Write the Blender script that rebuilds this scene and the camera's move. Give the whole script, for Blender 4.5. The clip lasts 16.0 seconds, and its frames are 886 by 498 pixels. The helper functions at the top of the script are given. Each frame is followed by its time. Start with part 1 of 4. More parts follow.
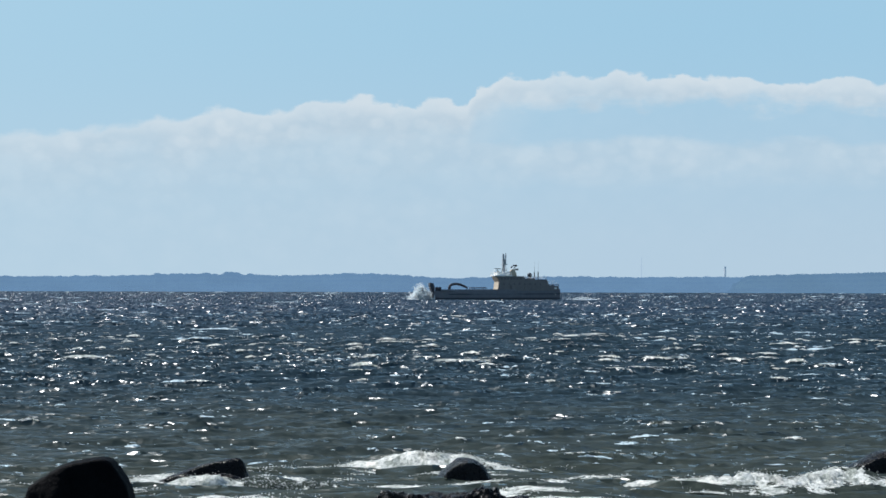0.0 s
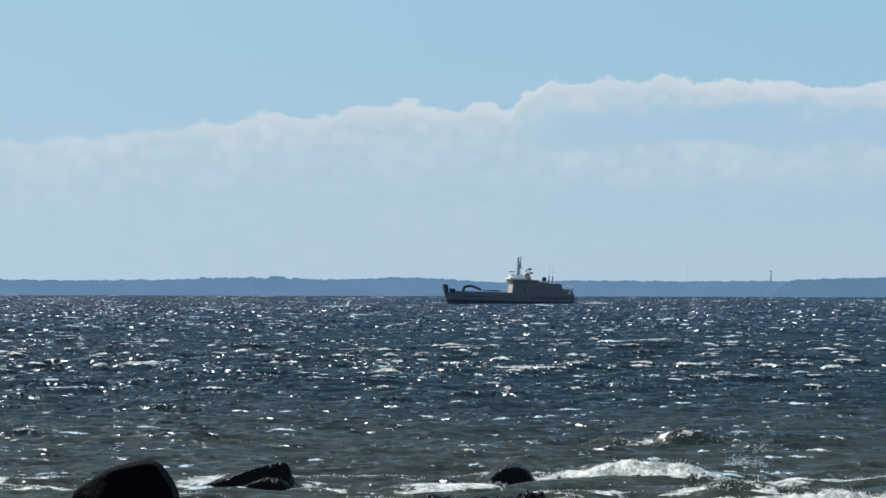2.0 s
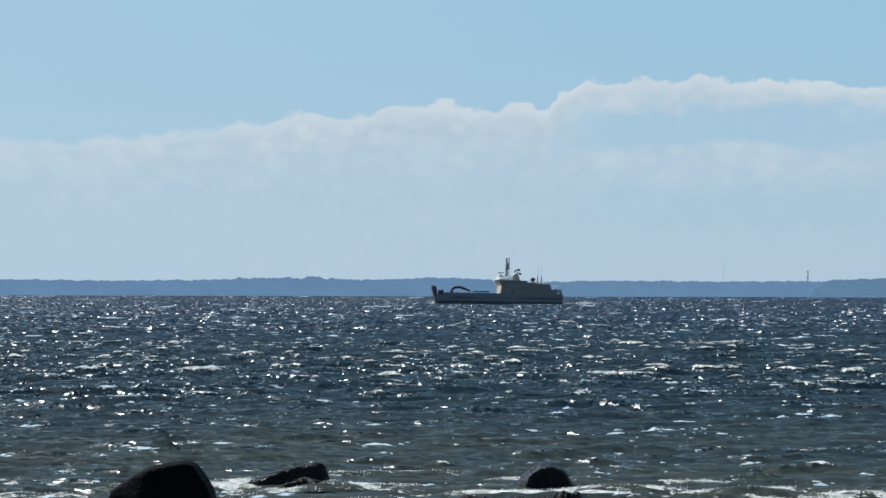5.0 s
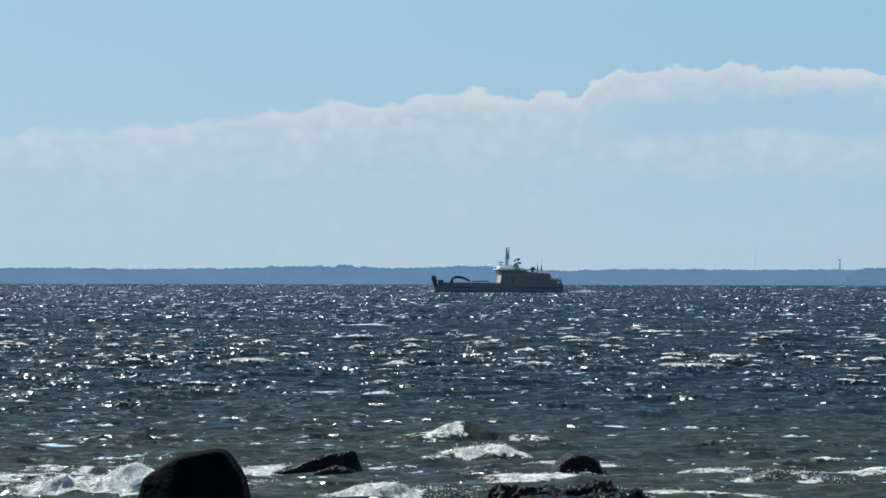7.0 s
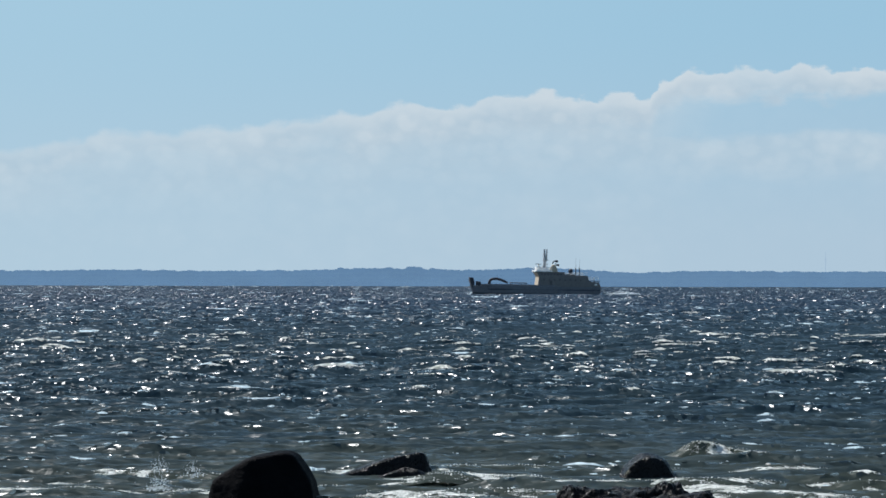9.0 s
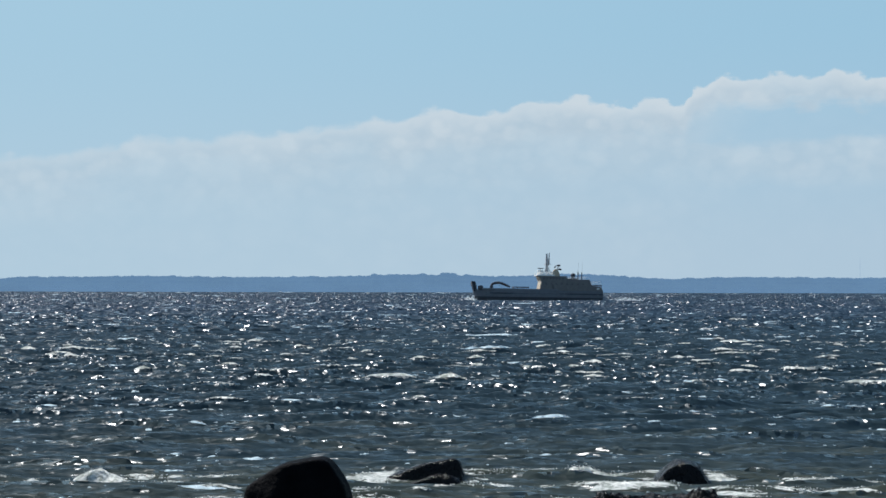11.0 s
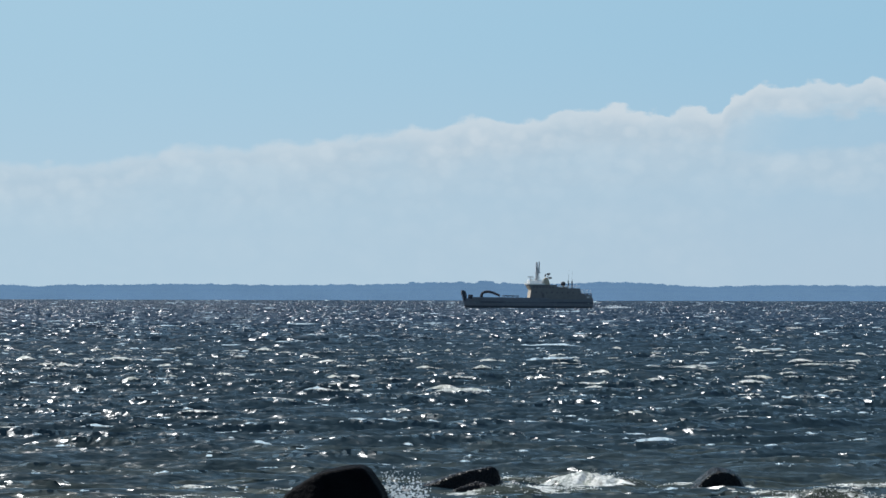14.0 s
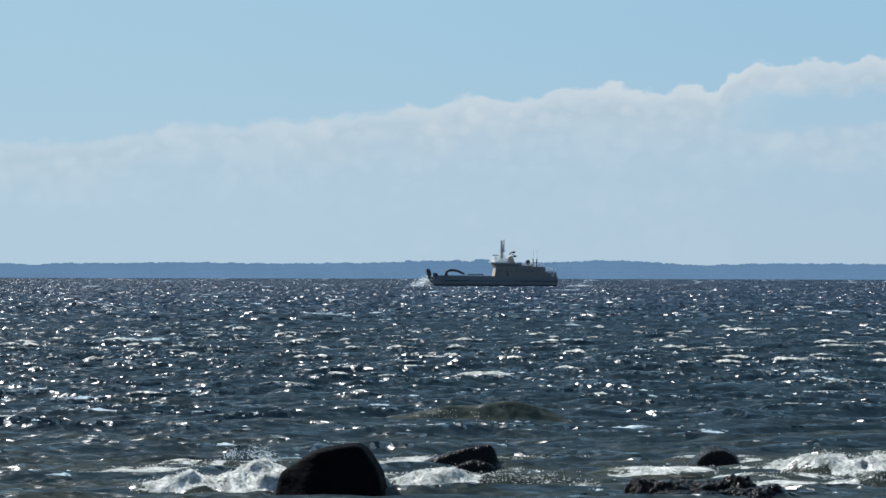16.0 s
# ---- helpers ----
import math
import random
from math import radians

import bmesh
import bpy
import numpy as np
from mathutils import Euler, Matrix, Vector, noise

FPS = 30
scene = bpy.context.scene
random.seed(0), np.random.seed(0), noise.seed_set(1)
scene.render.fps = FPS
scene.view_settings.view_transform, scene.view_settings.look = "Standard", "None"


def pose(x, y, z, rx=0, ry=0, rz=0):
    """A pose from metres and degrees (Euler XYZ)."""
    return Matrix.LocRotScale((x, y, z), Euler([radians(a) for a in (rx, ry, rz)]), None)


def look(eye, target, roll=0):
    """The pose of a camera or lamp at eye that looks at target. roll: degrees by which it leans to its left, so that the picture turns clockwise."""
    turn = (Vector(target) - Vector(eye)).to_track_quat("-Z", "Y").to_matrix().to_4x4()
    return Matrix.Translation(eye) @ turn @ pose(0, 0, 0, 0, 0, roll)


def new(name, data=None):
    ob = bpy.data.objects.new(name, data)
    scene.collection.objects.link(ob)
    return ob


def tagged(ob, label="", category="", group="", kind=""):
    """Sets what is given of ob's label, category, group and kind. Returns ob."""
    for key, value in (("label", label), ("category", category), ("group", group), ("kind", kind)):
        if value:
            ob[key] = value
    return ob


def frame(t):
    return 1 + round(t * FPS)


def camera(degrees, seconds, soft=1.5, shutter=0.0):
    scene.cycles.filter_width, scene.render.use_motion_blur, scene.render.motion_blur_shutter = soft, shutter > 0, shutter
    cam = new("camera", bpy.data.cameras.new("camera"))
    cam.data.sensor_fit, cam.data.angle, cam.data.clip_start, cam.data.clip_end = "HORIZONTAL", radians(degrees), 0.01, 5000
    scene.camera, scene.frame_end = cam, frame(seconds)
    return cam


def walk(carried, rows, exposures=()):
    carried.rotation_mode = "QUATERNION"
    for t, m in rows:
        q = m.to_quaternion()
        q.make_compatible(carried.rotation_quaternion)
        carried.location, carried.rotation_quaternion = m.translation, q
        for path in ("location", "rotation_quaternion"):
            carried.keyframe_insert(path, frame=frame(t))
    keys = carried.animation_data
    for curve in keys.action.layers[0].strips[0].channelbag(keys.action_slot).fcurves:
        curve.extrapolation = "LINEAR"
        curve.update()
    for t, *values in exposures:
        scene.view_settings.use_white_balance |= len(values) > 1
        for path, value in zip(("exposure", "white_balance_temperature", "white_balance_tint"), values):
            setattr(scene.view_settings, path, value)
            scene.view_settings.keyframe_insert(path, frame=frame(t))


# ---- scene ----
F = 5246.0          # bearings and drops below are given in parts of 1/F radian
EYE = 3.0           # the eye's height over still water
cam = camera(17.0, 16.0, soft=1.6)

# seconds, turn to the left and tilt upward, in 1/F radian
PAN = [(0.0, -200, 13.5), (0.5, -172, 16), (1.0, -145, 17), (1.5, -127, 18.5), (2.0, -120, 20.5),
       (2.5, -117, 21), (3.0, -110, 22.5), (3.5, -99, 27), (4.0, -84.5, 28.5), (4.2, -79, 28.5), (5.2, -52, 18), (6.3, -34, 5), (6.5, -24.5, 2.7),
       (7.0, 0, 0), (7.5, 30.5, 0.3), (8.0, 62, 0.5), (8.5, 96.5, 2.2), (9.0, 122.5, 3.2), (9.2, 132, 4), (10.2, 165, 10), (11.3, 189, 15),
       (11.5, 194, 15.6), (12.0, 209, 16.6), (12.5, 218, 17.4), (13.0, 227, 21.3), (13.5, 235, 27.5), (14.0, 249, 28),
       (14.5, 258, 28), (15.0, 261.5, 11.8), (15.5, 254.5, -3), (16.0, 242.5, -10.3)]


def aim(turn, tilt):
    return pose(0, 0, EYE, 90 + math.degrees((HORIZON - 441 + tilt) / F), 0, math.degrees(turn / F)) @ pose(0, 0, 0, 0, 0, 0.13)


HORIZON = 500.5
walk(cam, [(t, aim(a, b)) for t, a, b in PAN], exposures=[(0, 0.10), (0.5, 0.08), (1.0, 0.06), (1.5, 0.04), (2.0, 0.01), (3.0, 0.0), (16.0, 0.0)])


# ---- sky and sun ----
SUN_AZ, SUN_EL = -53.0, 46.0
sun = new("sun", bpy.data.lights.new("sun", "SUN"))
sun.data.energy, sun.data.angle, sun.data.color = 5.0, radians(0.53), (1.0, 1.0, 0.995)
sv = Vector((math.sin(radians(SUN_AZ)) * math.cos(radians(SUN_EL)), math.cos(radians(SUN_AZ)) * math.cos(radians(SUN_EL)), math.sin(radians(SUN_EL))))
sun.matrix_world = look(sv * 100, (0, 0, 0))


class Tree:
    """Short hand for node trees."""

    def __init__(self, tree):
        self.t = tree
        tree.nodes.clear()

    def n(self, kind, ins=None, feature="", attribute_name=""):
        node = self.t.nodes.new(kind)
        if feature:
            node.feature = feature
        if attribute_name:
            node.attribute_name = attribute_name
        self.fill(node, ins or {})
        return node

    def fill(self, node, ins):
        for k, v in ins.items():
            s = node.inputs[k]
            if isinstance(v, bpy.types.NodeSocket):
                self.t.links.new(v, s)
            else:
                s.default_value = v

    def m(self, op, a, b=0.0, c=0.0, clamp=False):
        node = self.t.nodes.new("ShaderNodeMath")
        node.operation, node.use_clamp = op, clamp
        self.fill(node, {0: a, 1: b, 2: c})
        return node.outputs[0]

    def step(self, v, lo, hi, a=0.0, b=1.0):
        node = self.t.nodes.new("ShaderNodeMapRange")
        node.interpolation_type = "SMOOTHSTEP"
        self.fill(node, {"Value": v, "From Min": lo, "From Max": hi, "To Min": a, "To Max": b})
        return node.outputs[0]

    def mix(self, f, a, b):
        node = self.t.nodes.new("ShaderNodeMix")
        node.data_type = "RGBA"
        self.fill(node, {0: f, 6: a, 7: b})
        return node.outputs[2]

    def noise(self, vec, scale, detail=4.0, rough=0.55, dist=0.0):
        return self.n("ShaderNodeTexNoise", {"Vector": vec, "Scale": scale, "Detail": detail, "Roughness": rough, "Distortion": dist}).outputs[0]

    def xyz(self, x, y, z=0.0):
        return self.n("ShaderNodeCombineXYZ", {0: x, 1: y, 2: z}).outputs[0]


def rgb(r, g, b):
    return (r, g, b, 1.0)


world = bpy.data.worlds.new("sky")
scene.world = world
world.use_nodes = True
w = Tree(world.node_tree)
ray = w.n("ShaderNodeSeparateXYZ", {0: w.n("ShaderNodeTexCoord").outputs["Generated"]})
U = w.m("MULTIPLY", w.m("ARCTAN2", ray.outputs[0], ray.outputs[1]), F / 1000)
V = w.m("MULTIPLY", ray.outputs[2], F / 1000)
nishita = w.n("ShaderNodeTexSky")
nishita.sky_type, nishita.sun_disc = "NISHITA", False
nishita.sun_elevation, nishita.sun_rotation = radians(SUN_EL), radians(SUN_AZ)
nishita.air_density, nishita.dust_density, nishita.ozone_density = 1.0, 0.6, 2.0
dim = w.n("ShaderNodeVectorMath", {0: nishita.outputs[0]})
dim.operation = "SCALE"
dim.inputs[3].default_value = 0.07
zenith = dim.outputs[0]
# low haze, whiter towards the horizon and towards the sun
low = w.mix(w.step(V, 0.0, 0.5), rgb(0.425, 0.565, 0.690), rgb(0.325, 0.545, 0.715))
low = w.mix(w.step(U, 0.9, -1.1, 0.0, 0.35), low, rgb(0.47, 0.66, 0.78))
mid = w.mix(w.step(V, 0.45, 2.4), low, rgb(0.175, 0.330, 0.540))
air = w.mix(w.step(V, 2.2, 5.0), mid, zenith)
# a long bank of cumulus, rising to the right in heaped crowns, its foot lost in the haze
CROWNS = [(-0.95, 0.243), (-0.64, 0.271), (-0.484, 0.277), (-0.384, 0.297), (-0.284, 0.300), (-0.184, 0.319), (-0.114, 0.314), (-0.024, 0.332),
          (0.066, 0.337), (0.106, 0.330), (0.196, 0.339), (0.238, 0.333), (0.262, 0.362), (0.316, 0.381), (0.376, 0.377), (0.426, 0.384), (0.466, 0.380),
          (0.512, 0.392), (0.556, 0.382), (0.596, 0.376), (0.640, 0.382), (0.676, 0.379), (0.710, 0.371), (0.780, 0.368), (0.866, 0.372), (1.10, 0.360)]
lump = w.noise(w.xyz(U, w.m("MULTIPLY", V, 1.6)), 5.5, 5.0, 0.5)
fine = w.noise(w.xyz(U, w.m("MULTIPLY", V, 1.5), 3.0), 24.0, 5.0, 0.6)
puff = w.n("ShaderNodeTexVoronoi", {"Vector": w.xyz(U, w.m("MULTIPLY", V, 1.2)), "Scale": 14.0, "Smoothness": 0.5}, feature="SMOOTH_F1").outputs["Distance"]
curd = w.n("ShaderNodeTexVoronoi", {"Vector": w.xyz(U, w.m("MULTIPLY", V, 1.2), 2.0), "Scale": 34.0, "Smoothness": 0.4}, feature="SMOOTH_F1").outputs["Distance"]
crown = w.t.nodes.new("ShaderNodeValToRGB")
crown.color_ramp.interpolation = "EASE"
while len(crown.color_ramp.elements) < len(CROWNS):
    crown.color_ramp.elements.new(0.5)
for stop, (at_u, high) in zip(crown.color_ramp.elements, CROWNS):
    stop.position, stop.color = (at_u + 0.95) / 2.05, (high, high, high, 1.0)
w.t.links.new(w.m("DIVIDE", w.m("ADD", U, 0.95), 2.05), crown.inputs[0])
rel = w.m("SUBTRACT", crown.outputs[0], V)
rough = w.m("MULTIPLY", w.m("SUBTRACT", fine, 0.5), 0.030)
rough = w.m("SUBTRACT", rough, w.m("MULTIPLY", w.m("SUBTRACT", puff, 0.42), 0.022))
rough = w.m("SUBTRACT", rough, w.m("MULTIPLY", w.m("SUBTRACT", curd, 0.42), 0.012))
rel = w.m("ADD", w.m("ADD", rel, 0.003), rough)
edge = w.step(rel, -0.002, w.step(U, -0.9, 0.3, 0.020, 0.005))
streak = w.noise(w.xyz(U, w.m("MULTIPLY", V, 3.2), 7.0), 3.4, 5.0, 0.55)
wisp = w.noise(w.xyz(U, w.m("MULTIPLY", V, 2.0), 11.0), 10.0, 5.0, 0.62)
stir = w.m("ADD", w.m("MULTIPLY", w.m("SUBTRACT", streak, 0.5), 0.10), w.m("MULTIPLY", w.m("SUBTRACT", wisp, 0.5), 0.075))
deep = w.m("ADD", rel, stir)
# blue hollow under the crowns, a paler shelf below it
drop = w.step(U, 0.16, 0.42, 0.22, 0.93)
body = w.m("SUBTRACT", 1.0, w.m("MULTIPLY", w.step(deep, 0.032, 0.074), drop))
level = w.m("ADD", V, w.m("MULTIPLY", stir, 0.7))
shelf = w.m("MULTIPLY", w.step(level, 0.150, 0.240), w.step(level, 0.278, 0.250))
shelf = w.m("MULTIPLY", shelf, w.step(U, -0.5, 0.45, 0.22, 0.60))
body = w.m("MULTIPLY", body, w.step(deep, 0.045, 0.160, 1.0, 0.36))
body = w.m("MAXIMUM", w.m("MAXIMUM", body, shelf), 0.10)
body = w.m("MULTIPLY", body, w.step(lump, 0.25, 0.65, 0.80, 1.0))
cover = w.m("MULTIPLY", w.m("MULTIPLY", edge, body), w.step(V, 0.0, 0.20, 0.35, 1.0))
cover = w.m("MULTIPLY", cover, w.step(U, -1.2, 0.30, 0.60, 1.0))
cover = w.m("MULTIPLY", cover, w.step(w.m("ABSOLUTE", U), 2.5, 5.0, 1.0, 0.0))
shade = w.m("ADD", w.step(puff, 0.20, 0.60, 0.0, 0.45), w.step(curd, 0.25, 0.60, 0.0, 0.30))
shade = w.m("MULTIPLY", w.m("ADD", shade, w.step(fine, 0.6, 0.35, 0.0, 0.25)), w.step(rel, 0.002, 0.030))
cloud = w.mix(cover, air, w.mix(shade, rgb(0.600, 0.685, 0.750), rgb(0.460, 0.580, 0.680)))
w.t.links.new(w.n("ShaderNodeBackground", {0: cloud, 1: 1.0}).outputs[0], w.n("ShaderNodeOutputWorld").inputs[0])

# ---- materials ----


def material(name):
    mat = bpy.data.materials.new(name)
    mat.use_nodes = True
    return mat, Tree(mat.node_tree)


def finish(t, shader):
    t.t.links.new(shader, t.n("ShaderNodeOutputMaterial").inputs[0])


def paint(name, colour, rough=0.5, metal=0.0, vary=0.15, scale=1.2, stain=(0.2, 0.13, 0.08), amount=0.0, bump=0.0, glow=None):
    """Painted or raw surface with grain, streaks of dirt and a fine relief; glow paints in distance haze."""
    mat, t = material(name)
    at = t.n("ShaderNodeTexCoord").outputs["Object"]
    a = t.noise(at, scale, 5.0, 0.6)
    b = t.noise(at, scale * 9, 4.0, 0.6)
    k = t.m("ADD", t.m("MULTIPLY", a, 0.7), t.m("MULTIPLY", b, 0.3))
    col = t.mix(t.step(k, 0.3, 0.7), rgb(*[c * (1 - vary) for c in colour]), rgb(*[min(1, c * (1 + vary)) for c in colour]))
    if amount:
        run = t.noise(t.n("ShaderNodeMapping", {0: at, 3: (2.2, 2.2, 0.22)}).outputs[0], 1.3, 4.0, 0.6)
        col = t.mix(t.step(run, 0.52, 0.75, 0.0, amount), col, rgb(*stain))
    ins = {"Base Color": col, "Roughness": t.step(b, 0.2, 0.8, rough * 0.85, min(1, rough * 1.15)), "Metallic": metal}
    if bump:
        ins["Normal"] = t.n("ShaderNodeBump", {"Strength": 0.6, "Distance": bump, "Height": k}).outputs[0]
    if glow:
        ins["Emission Color"], ins["Emission Strength"] = rgb(*glow), 1.0
    finish(t, t.n("ShaderNodeBsdfPrincipled", ins).outputs[0])
    return mat


def vmath(t, op, a, b=(0, 0, 0)):
    node = t.t.nodes.new("ShaderNodeVectorMath")
    node.operation = op
    t.fill(node, {0: a, 1: b})
    return node.outputs[0]


def water(name, seed, foamy):
    """Wind-roughened sea: mirror gloss on rippled faces, turbid near the shore, white where the crests break."""
    mat, t = material(name)
    at = t.n("ShaderNodeTexCoord").outputs["Object"]
    sep = t.n("ShaderNodeSeparateXYZ", {0: at})
    p = t.n("ShaderNodeMapping", {0: at, 1: (seed, seed * 2, 0), 3: (1.0, 1.7, 1.0)}).outputs[0]
    # ripples too small for the mesh: each facet leans by its own noise, steeper on the lee (shoreward) side
    lean = t.n("ShaderNodeTexNoise", {"Vector": p, "Scale": 2.3, "Detail": 4.0, "Roughness": 0.74, "Distortion": 0.4}).outputs[1]
    lean = vmath(t, "MULTIPLY", vmath(t, "SUBTRACT", lean, (0.5, 0.5, 0.5)), (2.1, 1.35, 0.0))
    # cat's-paw facets: each small patch of the surface catches the light on its own, larger ones out at sea
    bend = vmath(t, "MULTIPLY", lean, (0.12, 0.25, 0.0))
    small = t.n("ShaderNodeTexVoronoi", {"Vector": t.n("ShaderNodeMapping", {0: vmath(t, "ADD", at, bend), 1: (seed, seed, 0), 3: (8.5, 4.6, 0.0)}).outputs[0], "Scale": 1.0}).outputs["Color"]
    broad = t.n("ShaderNodeTexVoronoi", {"Vector": t.n("ShaderNodeMapping", {0: at, 1: (seed, seed, 0), 3: (2.4, 1.1, 0.0)}).outputs[0], "Scale": 1.0}).outputs["Color"]
    facet = t.mix(t.step(sep.outputs[1], 110.0, 260.0), small, broad)
    facet = vmath(t, "MULTIPLY", vmath(t, "SUBTRACT", facet, (0.5, 0.5, 0.5)), (2.0, 2.0, 0.0))
    facet = vmath(t, "MULTIPLY", vmath(t, "MULTIPLY", facet, facet), vmath(t, "MULTIPLY", facet, (1.05, 0.82, 0.0)))      # most lie flat, a few stand steep
    crest = t.n("ShaderNodeAttribute", attribute_name="crest").outputs["Fac"]
    gust = t.noise(p, 0.5, 4.0, 0.6)
    gate = t.step(t.m("ADD", crest, t.m("MULTIPLY", t.m("SUBTRACT", gust, 0.5), 2.6)), t.step(sep.outputs[1], 150.0, 280.0, 0.38, -0.02), t.step(sep.outputs[1], 150.0, 280.0, 0.85, 0.45), 0.15, 1.0)      # ripples ride the crests, in gusts
    lean = vmath(t, "ADD", lean, vmath(t, "MULTIPLY", facet, t.xyz(gate, gate, 0.0)))
    nrm = vmath(t, "NORMALIZE", vmath(t, "ADD", t.n("ShaderNodeNewGeometry").outputs["Normal"], vmath(t, "ADD", lean, (0.0, -0.34, 0.0))))
    murk = t.noise(p, 0.07, 3.0, 0.5)
    shore = t.step(t.m("ADD", sep.outputs[1], t.m("MULTIPLY", murk, 60.0)), 70.0, 130.0)
    col = t.mix(shore, rgb(0.054, 0.064, 0.050), rgb(0.025, 0.046, 0.056))
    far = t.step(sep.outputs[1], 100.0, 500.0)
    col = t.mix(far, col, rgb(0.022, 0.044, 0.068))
    sea = t.n("ShaderNodeBsdfPrincipled", {"Base Color": col, "Roughness": t.step(sep.outputs[1], 120.0, 700.0, 0.26, 0.30), "IOR": 1.333, "Normal": nrm}).outputs[0]
    lace = t.noise(p, 2.3, 6.0, 0.7, 0.6)
    spread = t.noise(p, 0.16, 2.0, 0.5)
    shred = t.noise(p, 8.0, 4.0, 0.7, 0.3)
    k = t.m("ADD", crest, t.m("MULTIPLY", t.m("SUBTRACT", lace, 0.5), 1.3))
    k = t.m("ADD", k, t.m("MULTIPLY", t.m("SUBTRACT", shred, 0.5), 1.1))
    k = t.m("ADD", k, t.m("MULTIPLY", t.m("SUBTRACT", spread, 0.5), 1.4))
    mask = t.step(k, foamy, foamy + 0.08, 0.0, 0.97)
    heap = vmath(t, "ADD", vmath(t, "MULTIPLY", lean, (0.6, 0.9, 0.0)), (0.0, 0.0, 0.8))
    heap = vmath(t, "NORMALIZE", vmath(t, "ADD", heap, vmath(t, "MULTIPLY", t.n("ShaderNodeNewGeometry").outputs["Normal"], (0.5, 0.5, 0.5))))
    curdle = t.m("ADD", t.m("MULTIPLY", t.noise(at, 5.0, 5.0, 0.65), 0.5), t.m("MULTIPLY", t.noise(at, 21.0, 4.0, 0.6), 0.5))
    dapple = t.mix(t.step(curdle, 0.38, 0.60), rgb(0.26, 0.29, 0.25), rgb(0.93, 0.93, 0.88))
    white = t.n("ShaderNodeBsdfDiffuse", {"Color": dapple, "Normal": heap}).outputs[0]
    through_ = t.n("ShaderNodeBsdfTranslucent", {"Color": rgb(0.90, 0.92, 0.92)}).outputs[0]
    froth = t.n("ShaderNodeMixShader", {0: 0.15, 1: white, 2: through_}).outputs[0]
    finish(t, t.n("ShaderNodeMixShader", {0: mask, 1: sea, 2: froth}).outputs[0])
    return mat


def foam_material(name, clearness, glowing, thin=(0.58, 0.74, 0.80), thick=(0.79, 0.92, 0.98)):
    mat, t = material(name)
    at = t.n("ShaderNodeTexCoord").outputs["Object"]
    a = t.noise(at, 6.0, 5.0, 0.65)
    col = t.mix(t.step(a, 0.3, 0.7), rgb(*thin), rgb(*thick))
    up = vmath(t, "ADD", vmath(t, "MULTIPLY", t.n("ShaderNodeNewGeometry").outputs["Normal"], (0.5, 0.5, 0.5)), (0.0, 0.0, 0.8))
    up = vmath(t, "ADD", up, vmath(t, "MULTIPLY", vmath(t, "SUBTRACT", t.n("ShaderNodeTexNoise", {"Vector": at, "Scale": 12.0, "Detail": 4.0}).outputs[1], (0.5, 0.5, 0.5)), (1.2, 1.2, 0.6)))
    pr = t.n("ShaderNodeBsdfDiffuse", {"Color": col, "Normal": vmath(t, "NORMALIZE", up)}).outputs[0]
    tr = t.n("ShaderNodeBsdfTranslucent", {"Color": rgb(0.95, 0.97, 0.97)}).outputs[0]
    froth = t.n("ShaderNodeMixShader", {0: glowing, 1: pr, 2: tr}).outputs[0]
    # bubbles let much of the light straight through
    clear = t.n("ShaderNodeBsdfTransparent", {"Color": rgb(1, 1, 1)}).outputs[0]
    finish(t, t.n("ShaderNodeMixShader", {0: clearness, 1: froth, 2: clear}).outputs[0])
    return mat


def stone(name, dark, light, rough, gloss=0.06, relief=1.0):
    mat, t = material(name)
    at = t.n("ShaderNodeTexCoord").outputs["Object"]
    a, b, c = t.noise(at, 2.5, 5.0, 0.6), t.noise(at, 16.0, 5.0, 0.65), t.noise(at, 90.0, 2.0, 0.5)
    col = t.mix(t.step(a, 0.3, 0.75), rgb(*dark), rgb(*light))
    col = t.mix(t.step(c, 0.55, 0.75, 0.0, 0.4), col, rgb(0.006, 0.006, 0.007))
    h = t.m("ADD", t.m("MULTIPLY", a, 0.10), t.m("MULTIPLY", b, 0.035))
    nrm = t.n("ShaderNodeBump", {"Strength": 0.8, "Distance": relief, "Height": h}).outputs[0]
    finish(t, t.n("ShaderNodeBsdfPrincipled", {"Base Color": col, "Roughness": t.step(b, 0.3, 0.7, rough, rough + 0.12), "Specular IOR Level": gloss, "Normal": nrm}).outputs[0])
    return mat


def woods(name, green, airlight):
    """Far conifer woods; the lit air of kilometres before them is painted in as blue emission."""
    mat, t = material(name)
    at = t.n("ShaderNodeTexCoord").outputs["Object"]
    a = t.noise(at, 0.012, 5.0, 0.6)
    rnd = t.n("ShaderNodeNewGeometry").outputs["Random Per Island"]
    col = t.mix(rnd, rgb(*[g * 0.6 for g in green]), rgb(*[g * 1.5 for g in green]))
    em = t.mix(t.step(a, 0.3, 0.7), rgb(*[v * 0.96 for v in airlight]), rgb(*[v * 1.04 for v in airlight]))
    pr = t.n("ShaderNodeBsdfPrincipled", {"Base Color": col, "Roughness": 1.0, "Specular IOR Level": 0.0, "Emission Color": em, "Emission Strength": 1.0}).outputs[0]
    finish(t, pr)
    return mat


